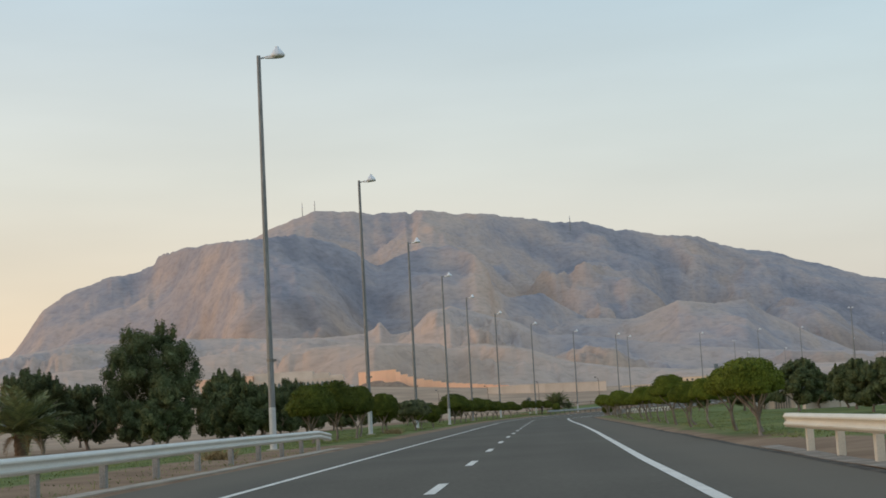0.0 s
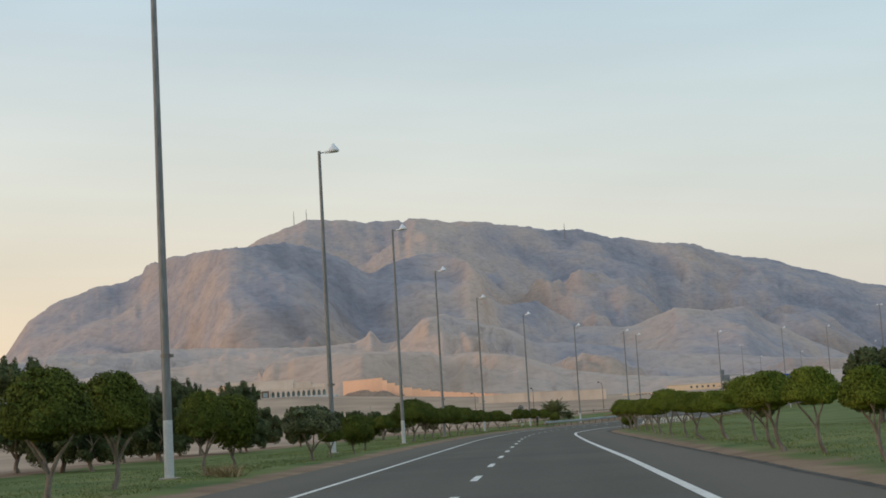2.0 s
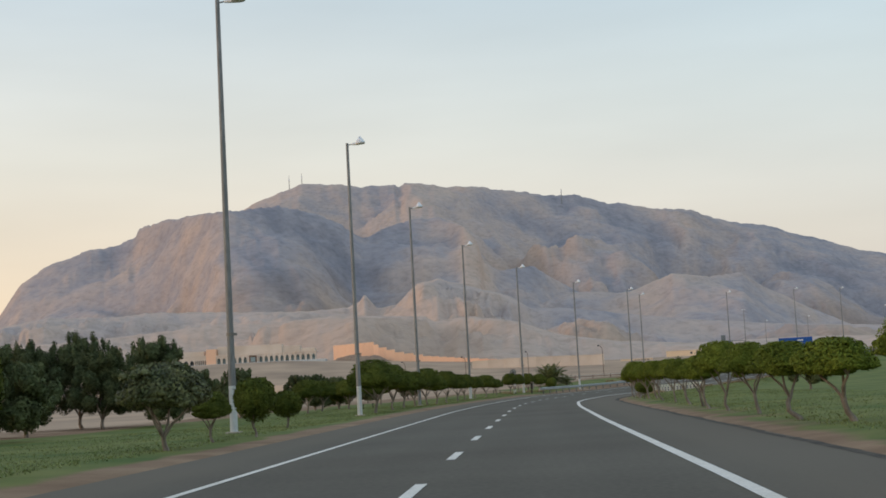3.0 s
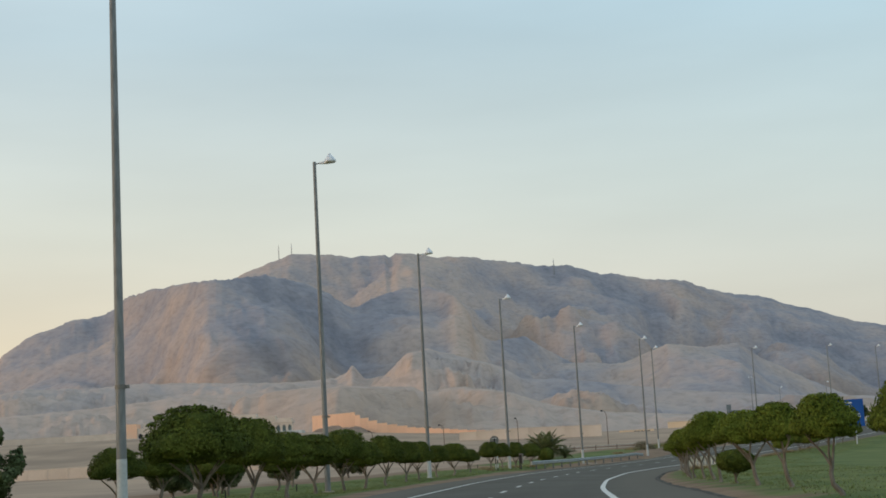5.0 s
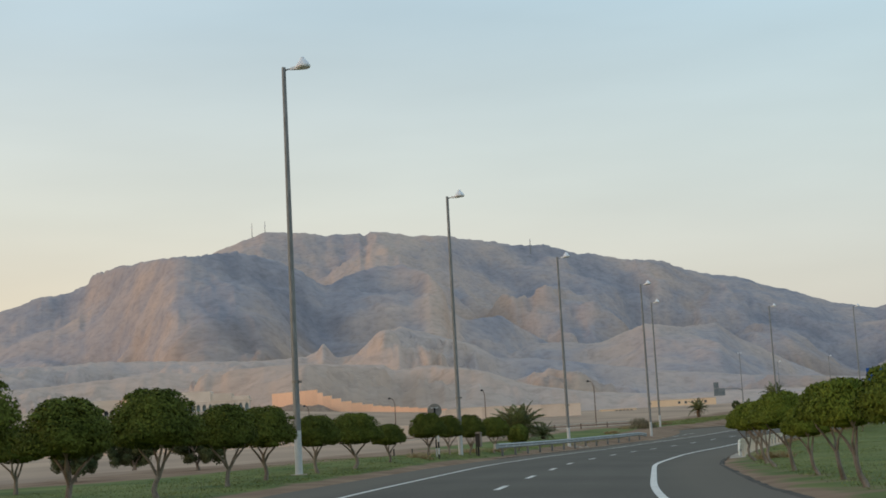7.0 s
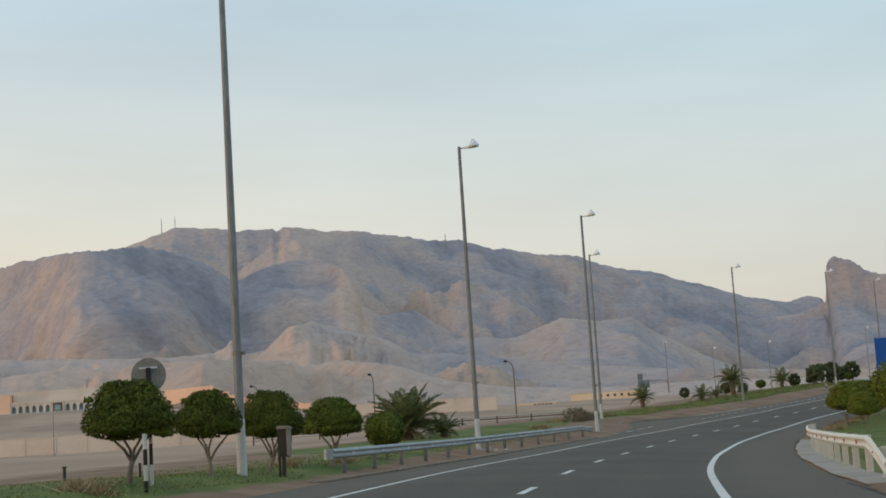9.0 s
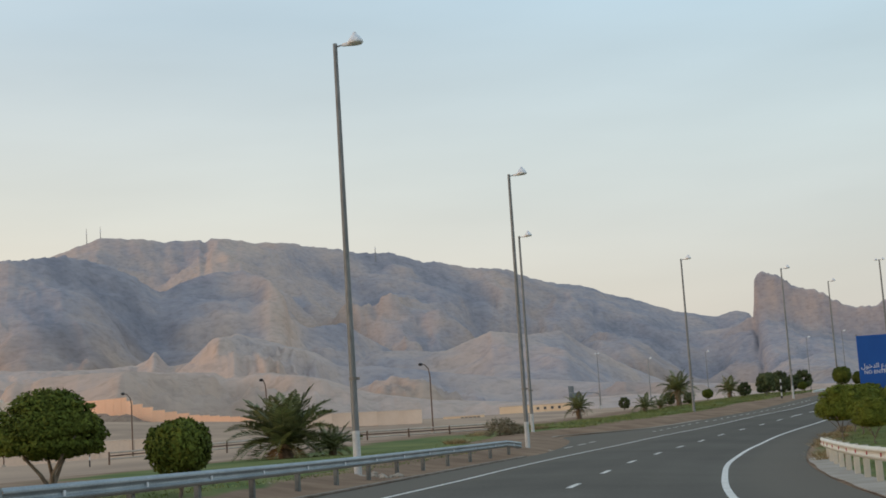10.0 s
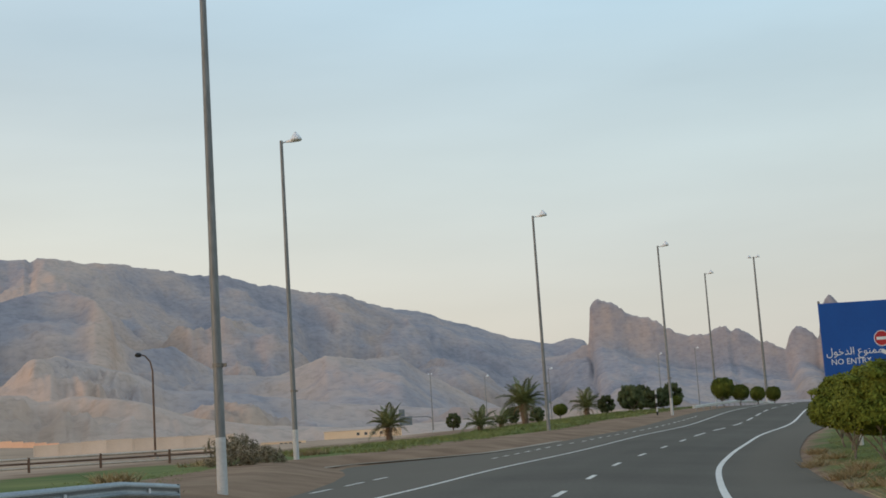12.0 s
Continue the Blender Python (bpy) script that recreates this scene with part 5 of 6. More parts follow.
def two_words(me, name):
    """A line of writing split at its widest gap into its two words."""
    xs = sorted((min(me.vertices[i].co.x for i in p.vertices), max(me.vertices[i].co.x for i in p.vertices)) for p in me.polygons)
    reach, gap, cut = xs[0][1], 0.0, 0.0
    for a, b in xs:
        if a - reach > gap:
            gap, cut = a - reach, (a + reach) / 2
        reach = max(reach, b)
    out = []
    for side in (-1, 1):
        bm = bmesh.new()
        bm.from_mesh(me)
        bmesh.ops.delete(bm, geom=[v for v in bm.verts if (v.co.x - cut) * side < 0], context="VERTS")
        out.append(bm_mesh(name, bm, me.materials[0]))
    return out


def road_sign():
    """The big blue board; its local x runs along the board from its left edge, -y looks at the oncoming road."""
    x, y = 71.0, 349.4
    t = thing("road_sign", x, y, None, -14, "large blue no entry road sign on white posts", "road sign")
    z0 = 7.88 - ground_z(x, y)
    wide, tall = 6.4, 4.35
    panel = part("panel", box_mesh("panel", 0, wide, -0.04, 0.04, z0 - tall, z0, M_BLUE, 0.015), t, None, "plain blue sign panel")
    for k, px in enumerate((1.5, 4.9)):
        part("post", tubes_mesh("post", [([(px, 0.16, -0.6), (px, 0.16, z0 - 0.1)], [0.11, 0.11])], M_POLE_LOW, 10), t)
    part("knob", lathe("knob", [(0.05, 0), (0.07, 0.05), (0.05, 0.12), (0.01, 0.14)], M_SIGN_BACK, 8), panel, Matrix.Translation((0.05, 0, z0)))
    front = Matrix.Rotation(radians(90), 4, "X")

    def put(name, me, px, pz, dy=0.046, label=""):
        return part(name, me, panel, Matrix.Translation((px, -dy, z0 - pz)) @ front, label)

    for word in two_words(text_mesh("NO ENTRY", 0.41, M_WHITE, "lettering"), "lettering"):
        put("lettering", word, 1.38, 2.98, label="white lettering")
    arabic = "\ufedd\ufeee\ufea7\ufeaa\ufedf\ufe8d \ufec9\ufeee\ufee8\ufee4\ufee3"
    for word in two_words(text_mesh(arabic, 0.52, M_WHITE, "lettering"), "lettering"):
        put("lettering", word, 1.58, 2.48, label="white Arabic lettering")
    bm = bmesh.new()
    bmesh.ops.create_circle(bm, cap_ends=True, radius=0.40, segments=28)
    put("disc", bm_mesh("disc", bm, M_WHITE), 3.02, 1.92, 0.047)
    bm = bmesh.new()
    bmesh.ops.create_circle(bm, cap_ends=True, radius=0.36, segments=28)
    put("disc", bm_mesh("disc", bm, M_RED), 3.02, 1.92, 0.052, "red no entry disc")
    bm = bmesh.new()
    bm_box(bm, -0.27, 0.27, -0.075, 0.075, 0, 0.006)
    put("bar", bm_mesh("bar", bm, M_WHITE), 3.02, 1.92, 0.054, "white bar of the disc")
    # an arrow shaft and short rows of unreadable writing
    bm = bmesh.new()
    bm_box(bm, -0.75, 0.75, -0.10, 0.10, 0, 0.006)
    q = put("arrow", bm_mesh("arrow", bm, M_WHITE), 3.6, 2.88, 0.046, "white slanting arrow shaft")
    q.matrix_basis = q.matrix_basis @ Matrix.Rotation(radians(-28), 4, "Z")
    for px, pz, w, h in ((4.1, 0.55, 1.1, 0.22), (4.25, 1.05, 0.7, 0.2), (5.2, 2.4, 1.1, 0.2), (5.2, 2.8, 1.3, 0.16)):
        bm = bmesh.new()
        bm_box(bm, -w / 2, w / 2, -h / 2, h / 2, 0, 0.006)
        put("bar", bm_mesh("bar", bm, M_WHITE), px, pz, 0.046)
    return t


road_sign()


def banded_post(name, x, y, h, r, bands, label, category="post"):
    t = thing(name, x, y, None, 0, label, category)
    for k in range(bands):
        a, b = h * k / bands, h * (k + 1) / bands
        part("band", tubes_mesh("band", [([(0, 0, a - (0.3 if k == 0 else 0)), (0, 0, b - 0.001)], [r, r])], M_BLACK if k % 2 == 0 else M_POLE_LOW, 10, False), t)
    return t


def round_sign(x, y):
    """A round traffic sign seen from behind, on a banded post."""
    t = banded_post("round_sign", x, y, 3.0, 0.045, 6, "round traffic sign seen from its grey back, on banded post", "road sign")
    bm = bmesh.new()
    bmesh.ops.create_cone(bm, cap_ends=True, segments=32, radius1=0.42, radius2=0.42, depth=0.03)
    t.location.z -= 0.40
    part("disc", bm_mesh("disc", bm, M_SIGN_BACK), t, Matrix.Translation((0, 0.07, 3.15)) @ pose(0, 0, 0, 90), "grey metal back of the disc")
    part("stiffener", box_mesh("stiffener", -0.22, 0.22, 0.02, 0.05, 3.30, 3.35, M_POLE_LOW, 0.005), t)
    part("clamp", box_mesh("clamp", -0.055, 0.055, -0.045, 0.055, 2.78, 3.33, M_BLACK, 0.006), t)
    return t


round_sign(13.85, 252.6)


def roadside_cabinet(x, y):
    t = thing("roadside_cabinet", x, y, ground_z(x, y), -22, "narrow black roadside cabinet with grey edge and cap", "cabinet")
    part("post", box_mesh("post", -0.035, 0.035, -0.035, 0.035, -0.4, 1.62, M_BLACK, 0.006), t)
    body = part("body", box_mesh("body", 0.038, 0.30, -0.10, 0.14, 0.70, 1.56, M_BLACK, 0.012), t)
    part("edge", box_mesh("edge", 0.302, 0.36, -0.11, 0.15, 0.74, 1.56, M_SIGN_BACK, 0.006), body, None, "grey metal edge")
    bm = bmesh.new()
    bm_box(bm, 0.03, 0.40, -0.20, 0.15, 1.562, 1.66)
    for v in bm.verts:                    # the cap slopes down to the back
        if v.co.z > 1.6 and v.co.y > 0:
            v.co.z -= 0.05
    part("cap", bm_mesh("cap", bm, M_SIGN_BACK), body)
    part("leg", box_mesh("leg", 0.09, 0.19, -0.05, 0.05, -0.4, 0.698, M_BLACK, 0.01), t)
    return t


roadside_cabinet(16.6, 262.0)
banded_post("marker_post", 90.6, 417.5, 2.6, 0.09, 6, "black and white banded marker post")
banded_post("marker_post", 9.7, 354.4, 2.3, 0.055, 8, "thin black and white banded marker post")
banded_post("marker_post", 13.95, 250.7, 1.42, 0.05, 4, "black and white banded marker post in the grass")
x, y = at_road(118, 19.0)
banded_post("marker_post", x, y, 1.0, 0.06, 3, "short black and white banded marker post")
for k, (s, lat) in enumerate([(188, -14.0), (194, -14.3), (205, -14.6), (252, -12.5), (258, -13.0)]):
    x, y = at_road(s, lat)
    t = thing("stake", x, y, None, k * 20, "short dark irrigation stake in the grass", "stake", "stakes in the grass")
    part("peg", box_mesh("peg", -0.03, 0.03, -0.03, 0.03, -0.2, 0.38, M_BLACK, 0.006), t)
    part("cap", box_mesh("cap", -0.045, 0.045, -0.045, 0.045, 0.382, 0.43, M_BLACK, 0.01), t)


# ---------------------------------------------------------------- park lamps and rail fence beyond the verge
def park_lamp(x, y, z, h, turn):
    t = thing("park_lamp", x, y, z, turn, "dark park lamp post with a hooked top", "street lamp", "park lamps on the plain")
    path = [(0, 0, 0), (0, 0, h * 0.55), (0, 0, h - 1.1), (-0.12, 0, h - 0.5), (-0.42, 0, h - 0.12), (-0.75, 0, h)]
    part("pole", tubes_mesh("pole", [(path, [0.075, 0.065, 0.055, 0.05, 0.045, 0.04])], M_FENCE, 8), t)
    part("lamp", lathe("lamp", [(0.10, -0.18), (0.20, -0.12), (0.22, 0.0), (0.10, 0.10)], M_BLACK, 12), t, Matrix.Translation((-0.85, 0, h)))
    part("footing", lathe("footing", [(0.22, -0.3), (0.22, 0.15), (0.16, 0.22)], M_CONCRETE, 10), t)
    return t


for x, y, top, turn in ((39.4, 375.5, 9.1, 0), (23.8, 382.6, 8.8, 60), (10.2, 388.0, 8.5, 20), (-3.4, 393.4, 8.2, 40)):
    z = ground_z(x, y)
    park_lamp(x, y, z, top - z, turn)
for x, y, top in ((178.0, 621.0, 25.0), (197.0, 640.0, 27.5), (147.4, 618.6, 22.4), (131.4, 620.6, 21.5)):
    copy_thing(plain_lamp, pose(x, y, top - LAMP_H, 0, 0, -40))


def thin_pole(x, y, h):
    t = thing("thin_pole", x, y, None, 0, "bare thin grey pole on the sandy plain", "pole")
    part("shaft", tubes_mesh("shaft", [([(0, 0, -0.3), (0, 0, h)], [0.06, 0.045])], M_POLE, 8), t)
    part("footing", lathe("footing", [(0.18, -0.3), (0.18, 0.1), (0.12, 0.16)], M_CONCRETE, 10), t)
    return t


thin_pole(-15.4, 396, 5.2)


def rail_fence(points, label):
    t = tagged(new("rail_fence"), label, "fence")
    base = Vector((points[0][0], points[0][1], ground_z(*points[0])))
    t.matrix_basis = Matrix.Translation(base)
    post = box_mesh("post", -0.07, 0.07, -0.07, 0.07, -0.5, 0.78, M_FENCE, 0.015)
    for (xa, ya), (xb, yb) in zip(points, points[1:]):
        n = max(1, round(math.hypot(xb - xa, yb - ya) / 3.2))
        for k in range(n):
            q = [Vector((xa + (xb - xa) * (k + i) / n, ya + (yb - ya) * (k + i) / n, 0)) for i in (0, 1)]
            for p in q:
                p.z = ground_z(p.x, p.y)
            part("post", post, t, Matrix.Translation(q[0] - base))
            for h, mt in ((0.70, M_FENCE_TOP), (0.46, M_FENCE), (0.22, M_FENCE_TOP)):
                part("rail", tubes_mesh("rail", [([q[0] - base + Vector((0, 0, h)), q[1] - base + Vector((0, 0, h))], [0.07 if h > 0.6 else 0.055] * 2)], mt, 6), t)
    return t


rail_fence([(11.0, 356.3), (14.6, 358.0), (28.5, 364.5), (36.0, 366.0), (43.5, 367.3)], "brown and pale three-rail fence along the plain")

# ---------------------------------------------------------------- far walls and buildings
def wall_run(name, points, thick, material, label, category="wall", panel=9.0):
    """A wall through points of (x, y, foot, top), built in panels with slightly proud piers and a coping."""
    t = tagged(new(name), label, category)
    base = Vector(points[0][:3])
    t.matrix_basis = Matrix.Translation(base)
    for a, b in zip(points, points[1:]):
        n = max(1, round(math.hypot(b[0] - a[0], b[1] - a[1]) / panel))
        for k in range(n):
            u, v = k / n, (k + 1) / n
            pa, pb = [[a[i] + (b[i] - a[i]) * w for i in range(4)] for w in (u, v)]
            length = math.hypot(pb[0] - pa[0], pb[1] - pa[1])
            top = max(pa[3], pb[3]) if abs(pa[3] - pb[3]) > 0.3 else (pa[3] + pb[3]) / 2
            foot = min(pa[2], pb[2]) - 3
            m = Matrix.Translation(Vector((pa[0], pa[1], 0)) - Vector((base.x, base.y, base.z))) @ pose(0, 0, 0, 0, 0, math.degrees(math.atan2(pb[1] - pa[1], pb[0] - pa[0])))
            bm = bmesh.new()
            bm_box(bm, 0.3, length - 0.3, -thick / 2, thick / 2, foot, top, 0.05)
            bm_box(bm, -0.3, 0.298, -thick / 2 - 0.08, thick / 2 + 0.08, foot, top + 0.12, 0.05)
            part("panel", bm_mesh("panel", bm, material), t, m)
            part("coping", box_mesh("coping", 0.3, length - 0.3, -thick / 2 - 0.06, thick / 2 + 0.06, top + 0.003, top + 0.16, material, 0.03), t, m)
    return t


wall_run("boundary_wall", [(-58.4, 908.8, 23.5, 29.0), (-55.1, 906.0, 24.4, 31.2), (-36.2, 889.8, 22.9, 31.3), (-33.5, 887.4, 21.8, 29.6), (-30.8, 885.3, 20.8, 27.7), (-21.3, 877.2, 17.6, 24.3), (-5.2, 870.8, 14.1, 21.1), (8.0, 865.4, 11.6, 19.6), (21.3, 859.8, 10.1, 18.1), (40.3, 851.6, 8.5, 16.1), (74.1, 836.3, 5.6, 13.0)], 0.6, M_WALL,
         "high stepped sand-coloured boundary wall on a mound", panel=5.5)
wall_run("boundary_wall", [(20, 755, 8.5, 14.4), (42.4, 749.4, 9.5, 15.0), (82.2, 742.6, 9.0, 14.3)], 0.5, M_WALL_PALE, "pale boundary wall on the desert plain", panel=8.0)
wall_run("boundary_wall", [(-420, 800, 14, 22.5), (-250, 830, 16, 24.5), (-150, 848, 17, 25.5)], 0.5, M_WALL_PALE, "long pale boundary wall on the desert plain", panel=14)
wall_run("boundary_wall", [(-190, 520, 2.6, 5.6), (-110, 498, 2.5, 5.4), (-31, 480, 2.4, 5.3), (14, 476, 2.4, 5.2)], 0.4, M_WALL_PALE, "low pale panel wall across the sandy plain", panel=6.0)
x, y = at_road(112, 22.0)
wall_run("boundary_wall", [(x, y, -0.1, 1.5), (x + 9, y + 3, -0.1, 1.5), (x + 22, y + 14, -0.1, 1.5)], 0.3, M_WALL_PALE, "low pale garden wall behind the trees", panel=3.2)


def earth_mound(x, y, z, long, deep, h, turn, label):
    """A low heap of earth with a torn edge."""
    vs, fs = [], []
    n, m = 30, 12
    for i in range(n + 1):
        for j in range(m + 1):
            u, v = i / n, j / m
            k = noise.fractal(Vector((u * 5 + x, v * 2, 1.3)), 0.8, 2.0, 4)
            top = h * math.sin(math.pi * u) ** 0.6 * math.sin(math.pi * v) ** 0.8 * (1 + 0.35 * k)
            vs.append((long * (u - 0.5), deep * (v - 0.5) * (1 + 0.2 * k), top - 0.8))
    for i in range(n):
        fs += [(i * (m + 1) + j, (i + 1) * (m + 1) + j, (i + 1) * (m + 1) + j + 1, i * (m + 1) + j + 1) for j in range(m)]
    ob = new("earth_mound", mesh_of("earth_mound", vs, fs, M_MOUND, True))
    ob.matrix_basis = pose(x, y, z, 0, 0, turn)
    return tagged(ob, label, "mound")


earth_mound(-44, 886, 20.4, 46, 12, 4.8, -42, "brown earth mound at the foot of the stepped wall")


def arch_bay(x0, wide, h, opening, spring, point):
    """One bay of a wall with a pointed opening, 0.6 m thick."""
    bm = bmesh.new()
    c, half = x0 + wide / 2, opening / 2
    outline = [(x0, 0), (x0, h), (x0 + wide, h), (x0 + wide, 0), (c + half, 0), (c + half, spring), (c + half * 0.6, spring + (point - spring) * 0.65), (c, point),
               (c - half * 0.6, spring + (point - spring) * 0.65), (c - half, spring), (c - half, 0)]
    rings = [[bm.verts.new((px, dy, pz)) for px, pz in outline] for dy in (0.0, 0.6)]
    for r, flip in ((rings[0], False), (rings[1], True)):
        for f in ([r[0], r[1], r[7], r[8], r[9], r[10]], [r[1], r[2], r[7]], [r[2], r[3], r[4], r[5], r[6], r[7]]):
            bm.faces.new(f[::-1] if flip else f)
    for i in range(4, 10):
        bm.faces.new([rings[0][i], rings[0][i + 1], rings[1][i + 1], rings[1][i]])
    return bm_mesh("arch", bm, M_WALL_PALE)


def arcade(x, y, z):
    """A long low building: two rows of pointed arches, solid end blocks and an upper storey set back."""
    t = thing("arcade_building", x, y, z, 0, "long pale building with rows of pointed arches on a terrace", "building")

    def block(name, x0, x1, y0, y1, z0, z1, m, label=""):
        return part(name, box_mesh(name, x0, x1, y0, y1, z0, z1, m, 0.05), t, None, label)

    for k in range(19):
        if k not in (6, 7):
            part("arch", arch_bay(k * 2.9, 2.9, 4.3, 1.75, 2.1, 3.3), t)
    gate = block("gate", 17.6, 23.0, -0.25, 0.6, 0, 5.0, M_WALL_PALE)
    part("gate_door", box_mesh("gate_door", 18.2, 22.4, -0.31, -0.254, 0.02, 3.9, M_FENCE, 0.02), gate, None, "dark wooden gate")
    part("gate_panel", box_mesh("gate_panel", 19.0, 21.6, -0.36, -0.314, 0.4, 2.9, M_TILE, 0.02), gate)
    block("back_wall", 0, 55.1, 1.6, 2.0, 0, 4.3, M_TILE, "blue-green inner wall behind the arches")
    block("roof", -0.3, 55.4, -0.2, 9, 4.303, 4.8, M_WALL_PALE)
    block("upper_block", 0.3, 36, 4, 14, 4.803, 9.6, M_WALL_PALE)
    block("upper_block", 36.05, 46, 4.4, 14, 4.803, 8.2, M_WALL_PALE)
    block("upper_block", 46.05, 54, 4.8, 14, 4.803, 6.6, M_WALL_PALE)
    for k in range(4):
        part("arch", arch_bay(-24.6 + k * 3.2, 3.2, 4.0, 2.2, 1.5, 2.7), t)
    for k in range(6):
        part("arch", arch_bay(-11.8 + k * 1.05, 1.05, 4.0, 0.6, 2.0, 2.7), t)
    # inner wall coloured near black for the shade behind these arches
    block("back_wall", -24.6, -5.5, 1.6, 2.0, 0, 4.0, M_WINDOW)
    block("roof", -24.6, -5.5, 0.0, 9, 4.003, 5.2, M_WALL_PALE)
    # orange render instead of pale stands for the sunlight on the end blocks
    block("end_block", -34, -24.65, -0.4, 9, 0, 7.6, M_WALL, "sunlit sand-coloured end block")
    block("end_block", -5.45, -0.05, -0.4, 9, 0, 8.4, M_WALL, "sunlit sand-coloured end block")
    block("upper_block", -22, -7, 3, 12, 5.203, 7.6, M_WALL_PALE)
    block("terrace", -37, 60, -3.0, 16, -1.6, -0.003, M_POLE_LOW, "whitish terrace edge")
    block("terrace_foot", -38, 62, -2.4, 17, -9, -1.603, M_WALL_PALE)
    return t


arcade(-119, 850, 22.4)


def low_building(x, y, z, length, depth, h, turn):
    t = thing("low_building", x, y, z, turn, "low sunlit sand-coloured building with small windows", "building")
    part("wall", box_mesh("wall", 0, length, 0, depth, -2, h, M_WALL_SUN, 0.05), t)
    part("parapet", box_mesh("parapet", -0.15, length + 0.15, -0.15, depth + 0.15, h + 0.003, h + 0.35, M_WALL_PALE, 0.04), t)
    for k in range(5):
        px = length * (0.42 + 0.1 * k)
        w = part("window", box_mesh("window", px, px + 1.1, -0.06, -0.004, h * 0.35, h * 0.72, M_WINDOW, 0.02), t)
        part("sill", box_mesh("sill", px - 0.1, px + 1.2, -0.14, -0.004, h * 0.28, h * 0.345, M_WALL_PALE, 0.02), w)
    return t


low_building(128.3, 847, 13.0, 31, 9, 2.9, -10)
low_building(96, 790, 10.9, 16, 5, 1.0, -6)


def pump_house(x, y, turn):
    t = thing("pump_house", x, y, None, turn, "low beige pump house with posts and a barred front", "pump house")
    part("wall", box_mesh("wall", -1.5, 1.5, 0.0, 1.6, -0.3, 1.55, M_WALL_PALE, 0.02), t)
    part("roof", box_mesh("roof", -1.7, 1.7, -0.35, 1.75, 1.552, 1.72, M_WALL_PALE, 0.03), t)
    post = box_mesh("post", -0.11, 0.11, -0.11, 0.11, -0.3, 1.55, M_WALL_PALE, 0.015)
    for dx in (-1.45, 1.45):
        part("post", post, t, Matrix.Translation((dx, -0.2, 0)))
    part("opening", box_mesh("opening", -0.5, 1.05, -0.012, 0.05, 0.0, 1.25, M_SIGN_BACK), t)
    bar = box_mesh("bar", -0.025, 0.025, -0.03, 0.0, 0.0, 1.25, M_WALL_PALE)
    for k in range(7):
        part("bar", bar, t, Matrix.Translation((-0.45 + 0.24 * k, -0.014, 0)))


def gantry_sign(x, y, z):
    t = thing("gantry_sign", x, y, z, -8, "far grey overhead road sign on a bent mast", "road sign")
    part("mast", tubes_mesh("mast", [([(0, 0, -1), (0, 0, 6.4), (-0.5, 0, 7.4), (-2.4, 0, 7.9), (-13, 0, 8.0)], [0.28, 0.24, 0.22, 0.18, 0.16])], M_POLE, 8), t)
    part("board", box_mesh("board", -13.1, -8.0, -0.35, -0.20, 4.9, 8.3, M_BOARD, 0.03), t)
    part("board", box_mesh("board", -13.1, -10.8, -0.35, -0.20, 8.4, 11.2, M_BOARD, 0.03), t)
    return t


pump_house(31.4, 135.5, -20)
gantry_sign(168.3, 827, 11.5)


def radio_mast(az, dist, z0, z1):
    x, y = dist * math.sin(radians(az)), dist * math.cos(radians(az))
    t = thing("radio_mast", x, y, z0, 0, "thin radio mast on the mountain crest", "mast", "masts on the summit")
    h = z1 - z0
    part("lattice", tubes_mesh("lattice", [([(0, 0, -20), (0, 0, h * 0.6), (0, 0, h)], [1.6, 1.0, 0.5])], M_POLE, 6), t)
    part("dish", lathe("dish", [(1.8, -2), (2.2, 0), (1.8, 2)], M_LAMP, 8), t, Matrix.Translation((0, 0, h * 0.72)))
    return t


radio_mast(-5.69, 4440, 640, 696)
radio_mast(-5.18, 4440, 650, 701)
radio_mast(5.25, 4440, 580, 608)


for x, y, size in ((-18.5, 622.0, 1.5), (-60.0, 560.0, 0.9), (8.0, 640.0, 1.0), (46.0, 560.0, 0.8)):
    plant_tree("desert_bush", BALLS[1], x, y, x * 9, size, "low dark bush on the sandy plain", "shrub", "bushes on the plain")


SCRUB = wild_data(75, 3.0, 1.7, 0.1, leaf=M_SCRUB, count=5200, size=0.05, lumps=40, r0=0.04, core=0.2)
for x, y, turn, size in ((41.6, 351.0, 0, 1.0), (43.6, 354.6, 120, 0.8)):
    plant_tree("scrub_bush", SCRUB, x, y, turn, size, "loose grey-green scrub bush between two street lamps", "shrub", "scrub by the lamps")


# ---------------------------------------------------------------- rubble
def stone_mesh(rng, size):
    bm = bmesh.new()
    bmesh.ops.create_icosphere(bm, subdivisions=1, radius=size)
    for v in bm.verts:
        v.co *= 0.75 + 0.5 * rng.random()
        v.co.z *= 0.6
    return bm_mesh("stone", bm, M_CONCRETE)


def rubble_pile(x, y, wide, count, label):
    rng = np.random.default_rng(int(x * 7 + y))
    t = thing("rubble_pile", x, y, None, 0, label, "rubble", "rubble on the verge")
    kinds = [stone_mesh(rng, r) for r in (0.10, 0.16, 0.22)]
    for k in range(count):
        a, r = rng.random() * 6.28, wide * math.sqrt(rng.random())
        px, py = math.cos(a) * r, math.sin(a) * r
        dz = ground_z(x + px, y + py) - ground_z(x, y)
        part("stone", kinds[k % 3], t, Matrix.Translation((px, py, dz + 0.04 + 0.16 * max(0, 1 - r / wide) * rng.random())) @ pose(0, 0, 0, 0, 0, k * 50))
    return t


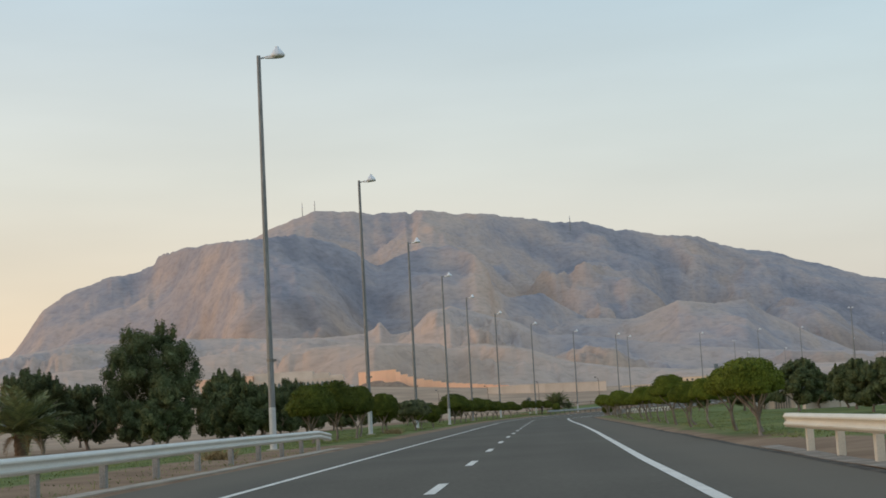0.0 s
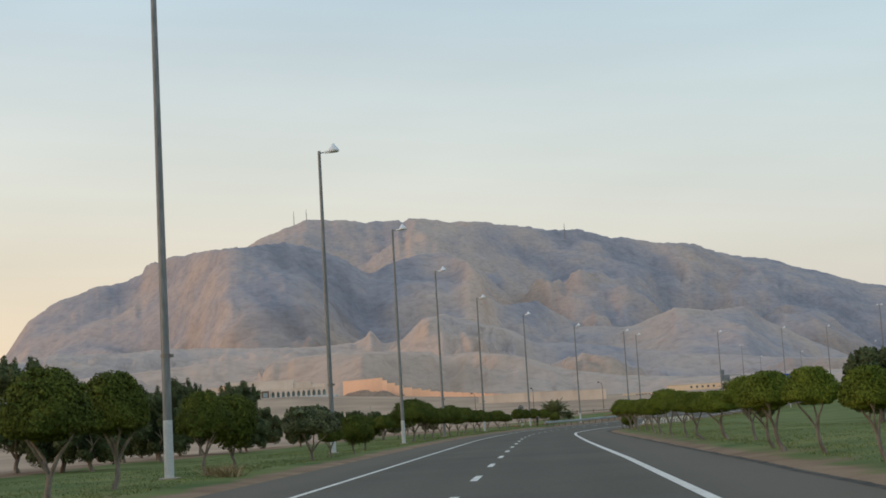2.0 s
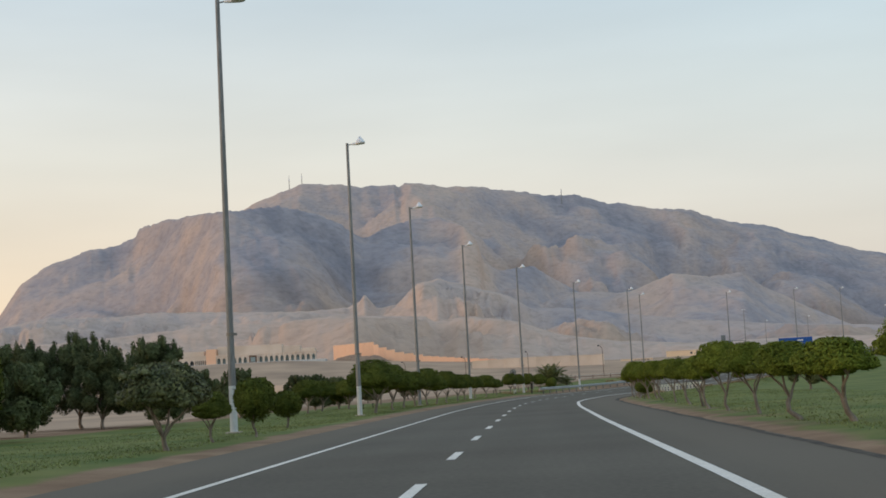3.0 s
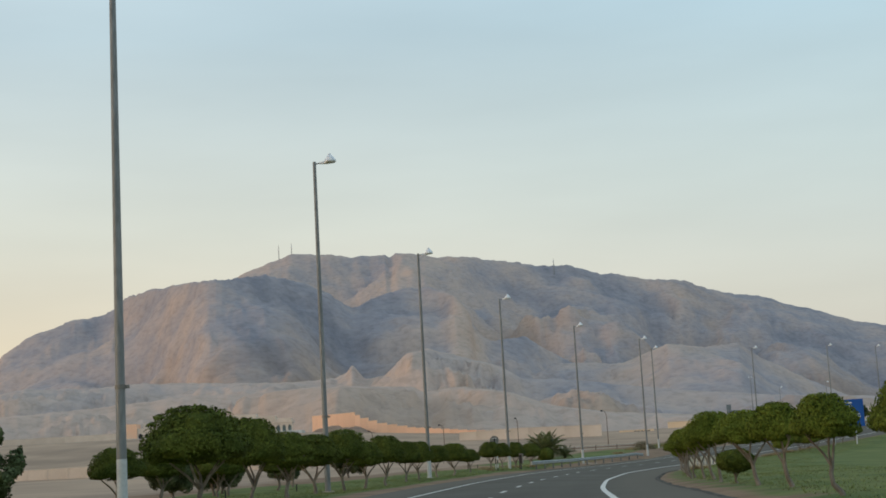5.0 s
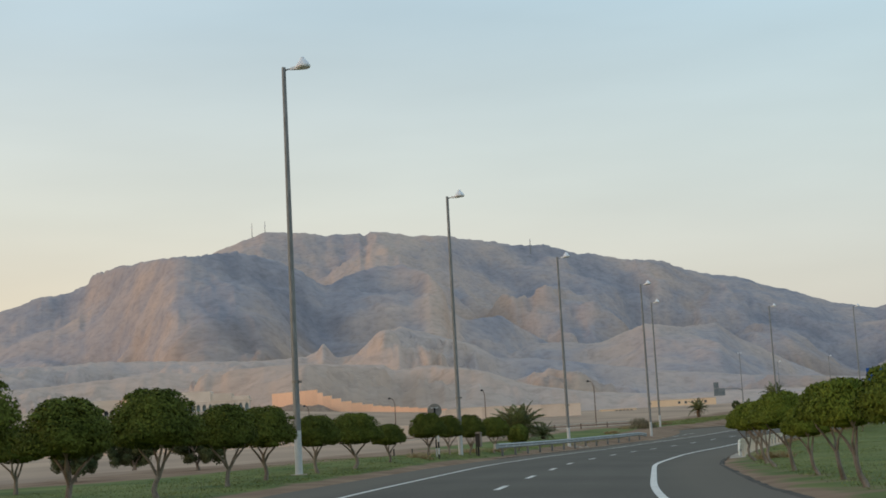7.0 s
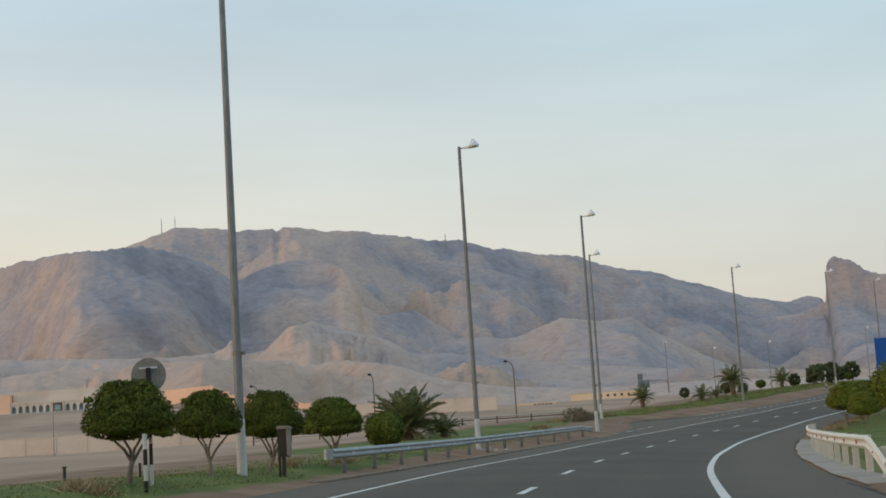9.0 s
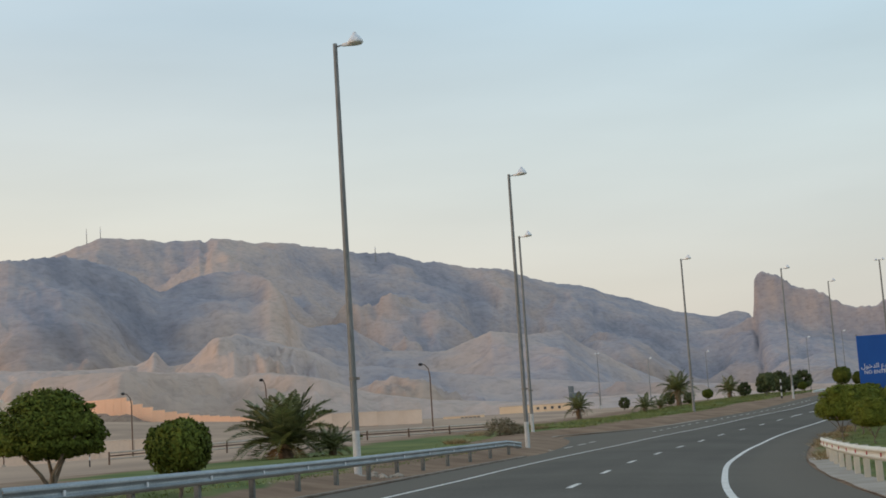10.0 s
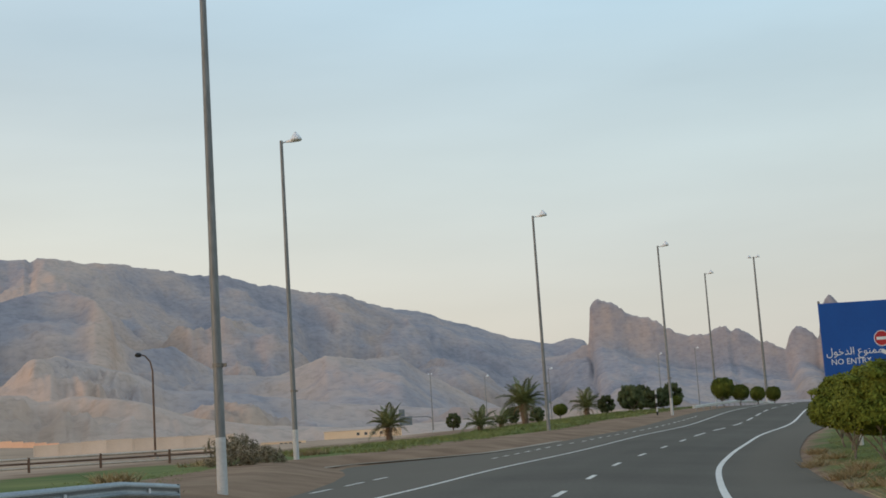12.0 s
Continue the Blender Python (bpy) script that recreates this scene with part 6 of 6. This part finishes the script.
rubble_pile(27.0, 294.7, 0.9, 16, "pale broken concrete round the foot of a lamp")
rubble_pile(39.5, 325.2, 0.8, 9, "few pale stones round the foot of a lamp")
for s, lat in ((283, -10.2), (352, -15.5)):
    x, y = at_road(s, lat)
    rubble_pile(x, y, 0.25, 3, "small pale stones lying on the verge")


# ---------------------------------------------------------------- grass
def grass_stuff(name, spots, per, height, spread, material, label, seed):
    rng = np.random.default_rng(seed)
    c = np.repeat(np.array(spots), per, axis=0)
    n = len(c)
    a = rng.random(n) * 6.283
    r = spread * np.sqrt(rng.random(n))
    x, y, z = c[:, 0] + np.cos(a) * r, c[:, 1] + np.sin(a) * r, c[:, 2]
    h = height * (0.5 + 0.8 * rng.random(n))
    b = rng.random(n) * 6.283
    w = 0.018 + 0.4 * height * 0.05
    lean = rng.normal(size=(n, 2)) * 1.0 * h[:, None]
    p0 = np.stack([x - np.cos(b) * w, y - np.sin(b) * w, z - 0.02], -1)
    p1 = np.stack([x + np.cos(b) * w, y + np.sin(b) * w, z - 0.02], -1)
    p2 = np.stack([x + lean[:, 0], y + lean[:, 1], z + h], -1)
    me = mesh_of(name, np.stack([p0, p1, p2], 1).reshape(-1, 3), np.arange(3 * n).reshape(-1, 3), material)
    return tagged(new(name, me), label, "grass", kind="stuff")


rngg = np.random.default_rng(8)
spots = []
for k in range(20000):
    left = rngg.random() < 0.55
    s = 20 + rngg.random() * (300 if left else 365)
    lat = -(8.8 + 9.0 * rngg.random() ** 1.6) if left else 8.6 + 10 * rngg.random() ** 1.6
    if left and s < 60:
        lat += 1.2
        if lat > -10.5 and rngg.random() < 0.8:
            continue
    if left and 262 < s:
        lat -= 1.5
    if not left and s < 36:
        continue
    if not left and 250 < s < 303:
        lat = max(lat, 9.0)
    x, y = at_road(s, lat)
    spots.append((x, y, float(rise(y)) + float(verge_lift(np.array(s), np.array(lat)))))
for k in range(1500):                     # weeds scattered over the bare soil
    s, u = 268 + rngg.random() * 160, rngg.random()
    lat = -(8.4 + 7 * u) if s < 320 or s > 366 else -(13 + 7 * u)
    x, y = at_road(s, lat)
    spots.append((x, y, ground_z(x, y)))
grass_stuff("grass", spots, 9, 0.045, 0.5, M_GRASS, "short green grass of the irrigated verges", 3)
cover = []
for k in range(420):
    s, u = 356 + rngg.random() * 95, rngg.random()
    lat = -(11.6 + 12.5 * u) if s > 366 else -(15.5 + 9 * u)
    for j in range(3):
        x, y = at_road(s + rngg.normal() * 0.5, lat + rngg.normal() * 0.4)
        cover.append((x, y, ground_z(x, y)))
grass_stuff("ground_cover", cover, 26, 0.22, 0.75, M_GRASS, "rough creeping green plants on the rising verge", 6)
tufts = []
for s, lat in [(94.2, -8.5), (47, -9.6), (247.2, -9.4), (266, -11), (271, -10.6), (330, -17), (345, -21), (348, -22), (352, -21.5), (356, -20), (240, 9.4), (300, 8.1), (305, 7.8), (318, 8.0), (322, 7.8), (327, 7.7), (331, 8.4), (336, 7.6), (341, 8.1), (347, 7.7)]:
    for k in range(6):
        x, y = at_road(s + rngg.normal() * 0.4, lat + rngg.normal() * 0.4)
        tufts.append((x, y, ground_z(x, y)))
grass_stuff("dry_grass", tufts, 60, 0.34, 0.32, M_STRAW, "straw-coloured tufts of dry grass", 4)
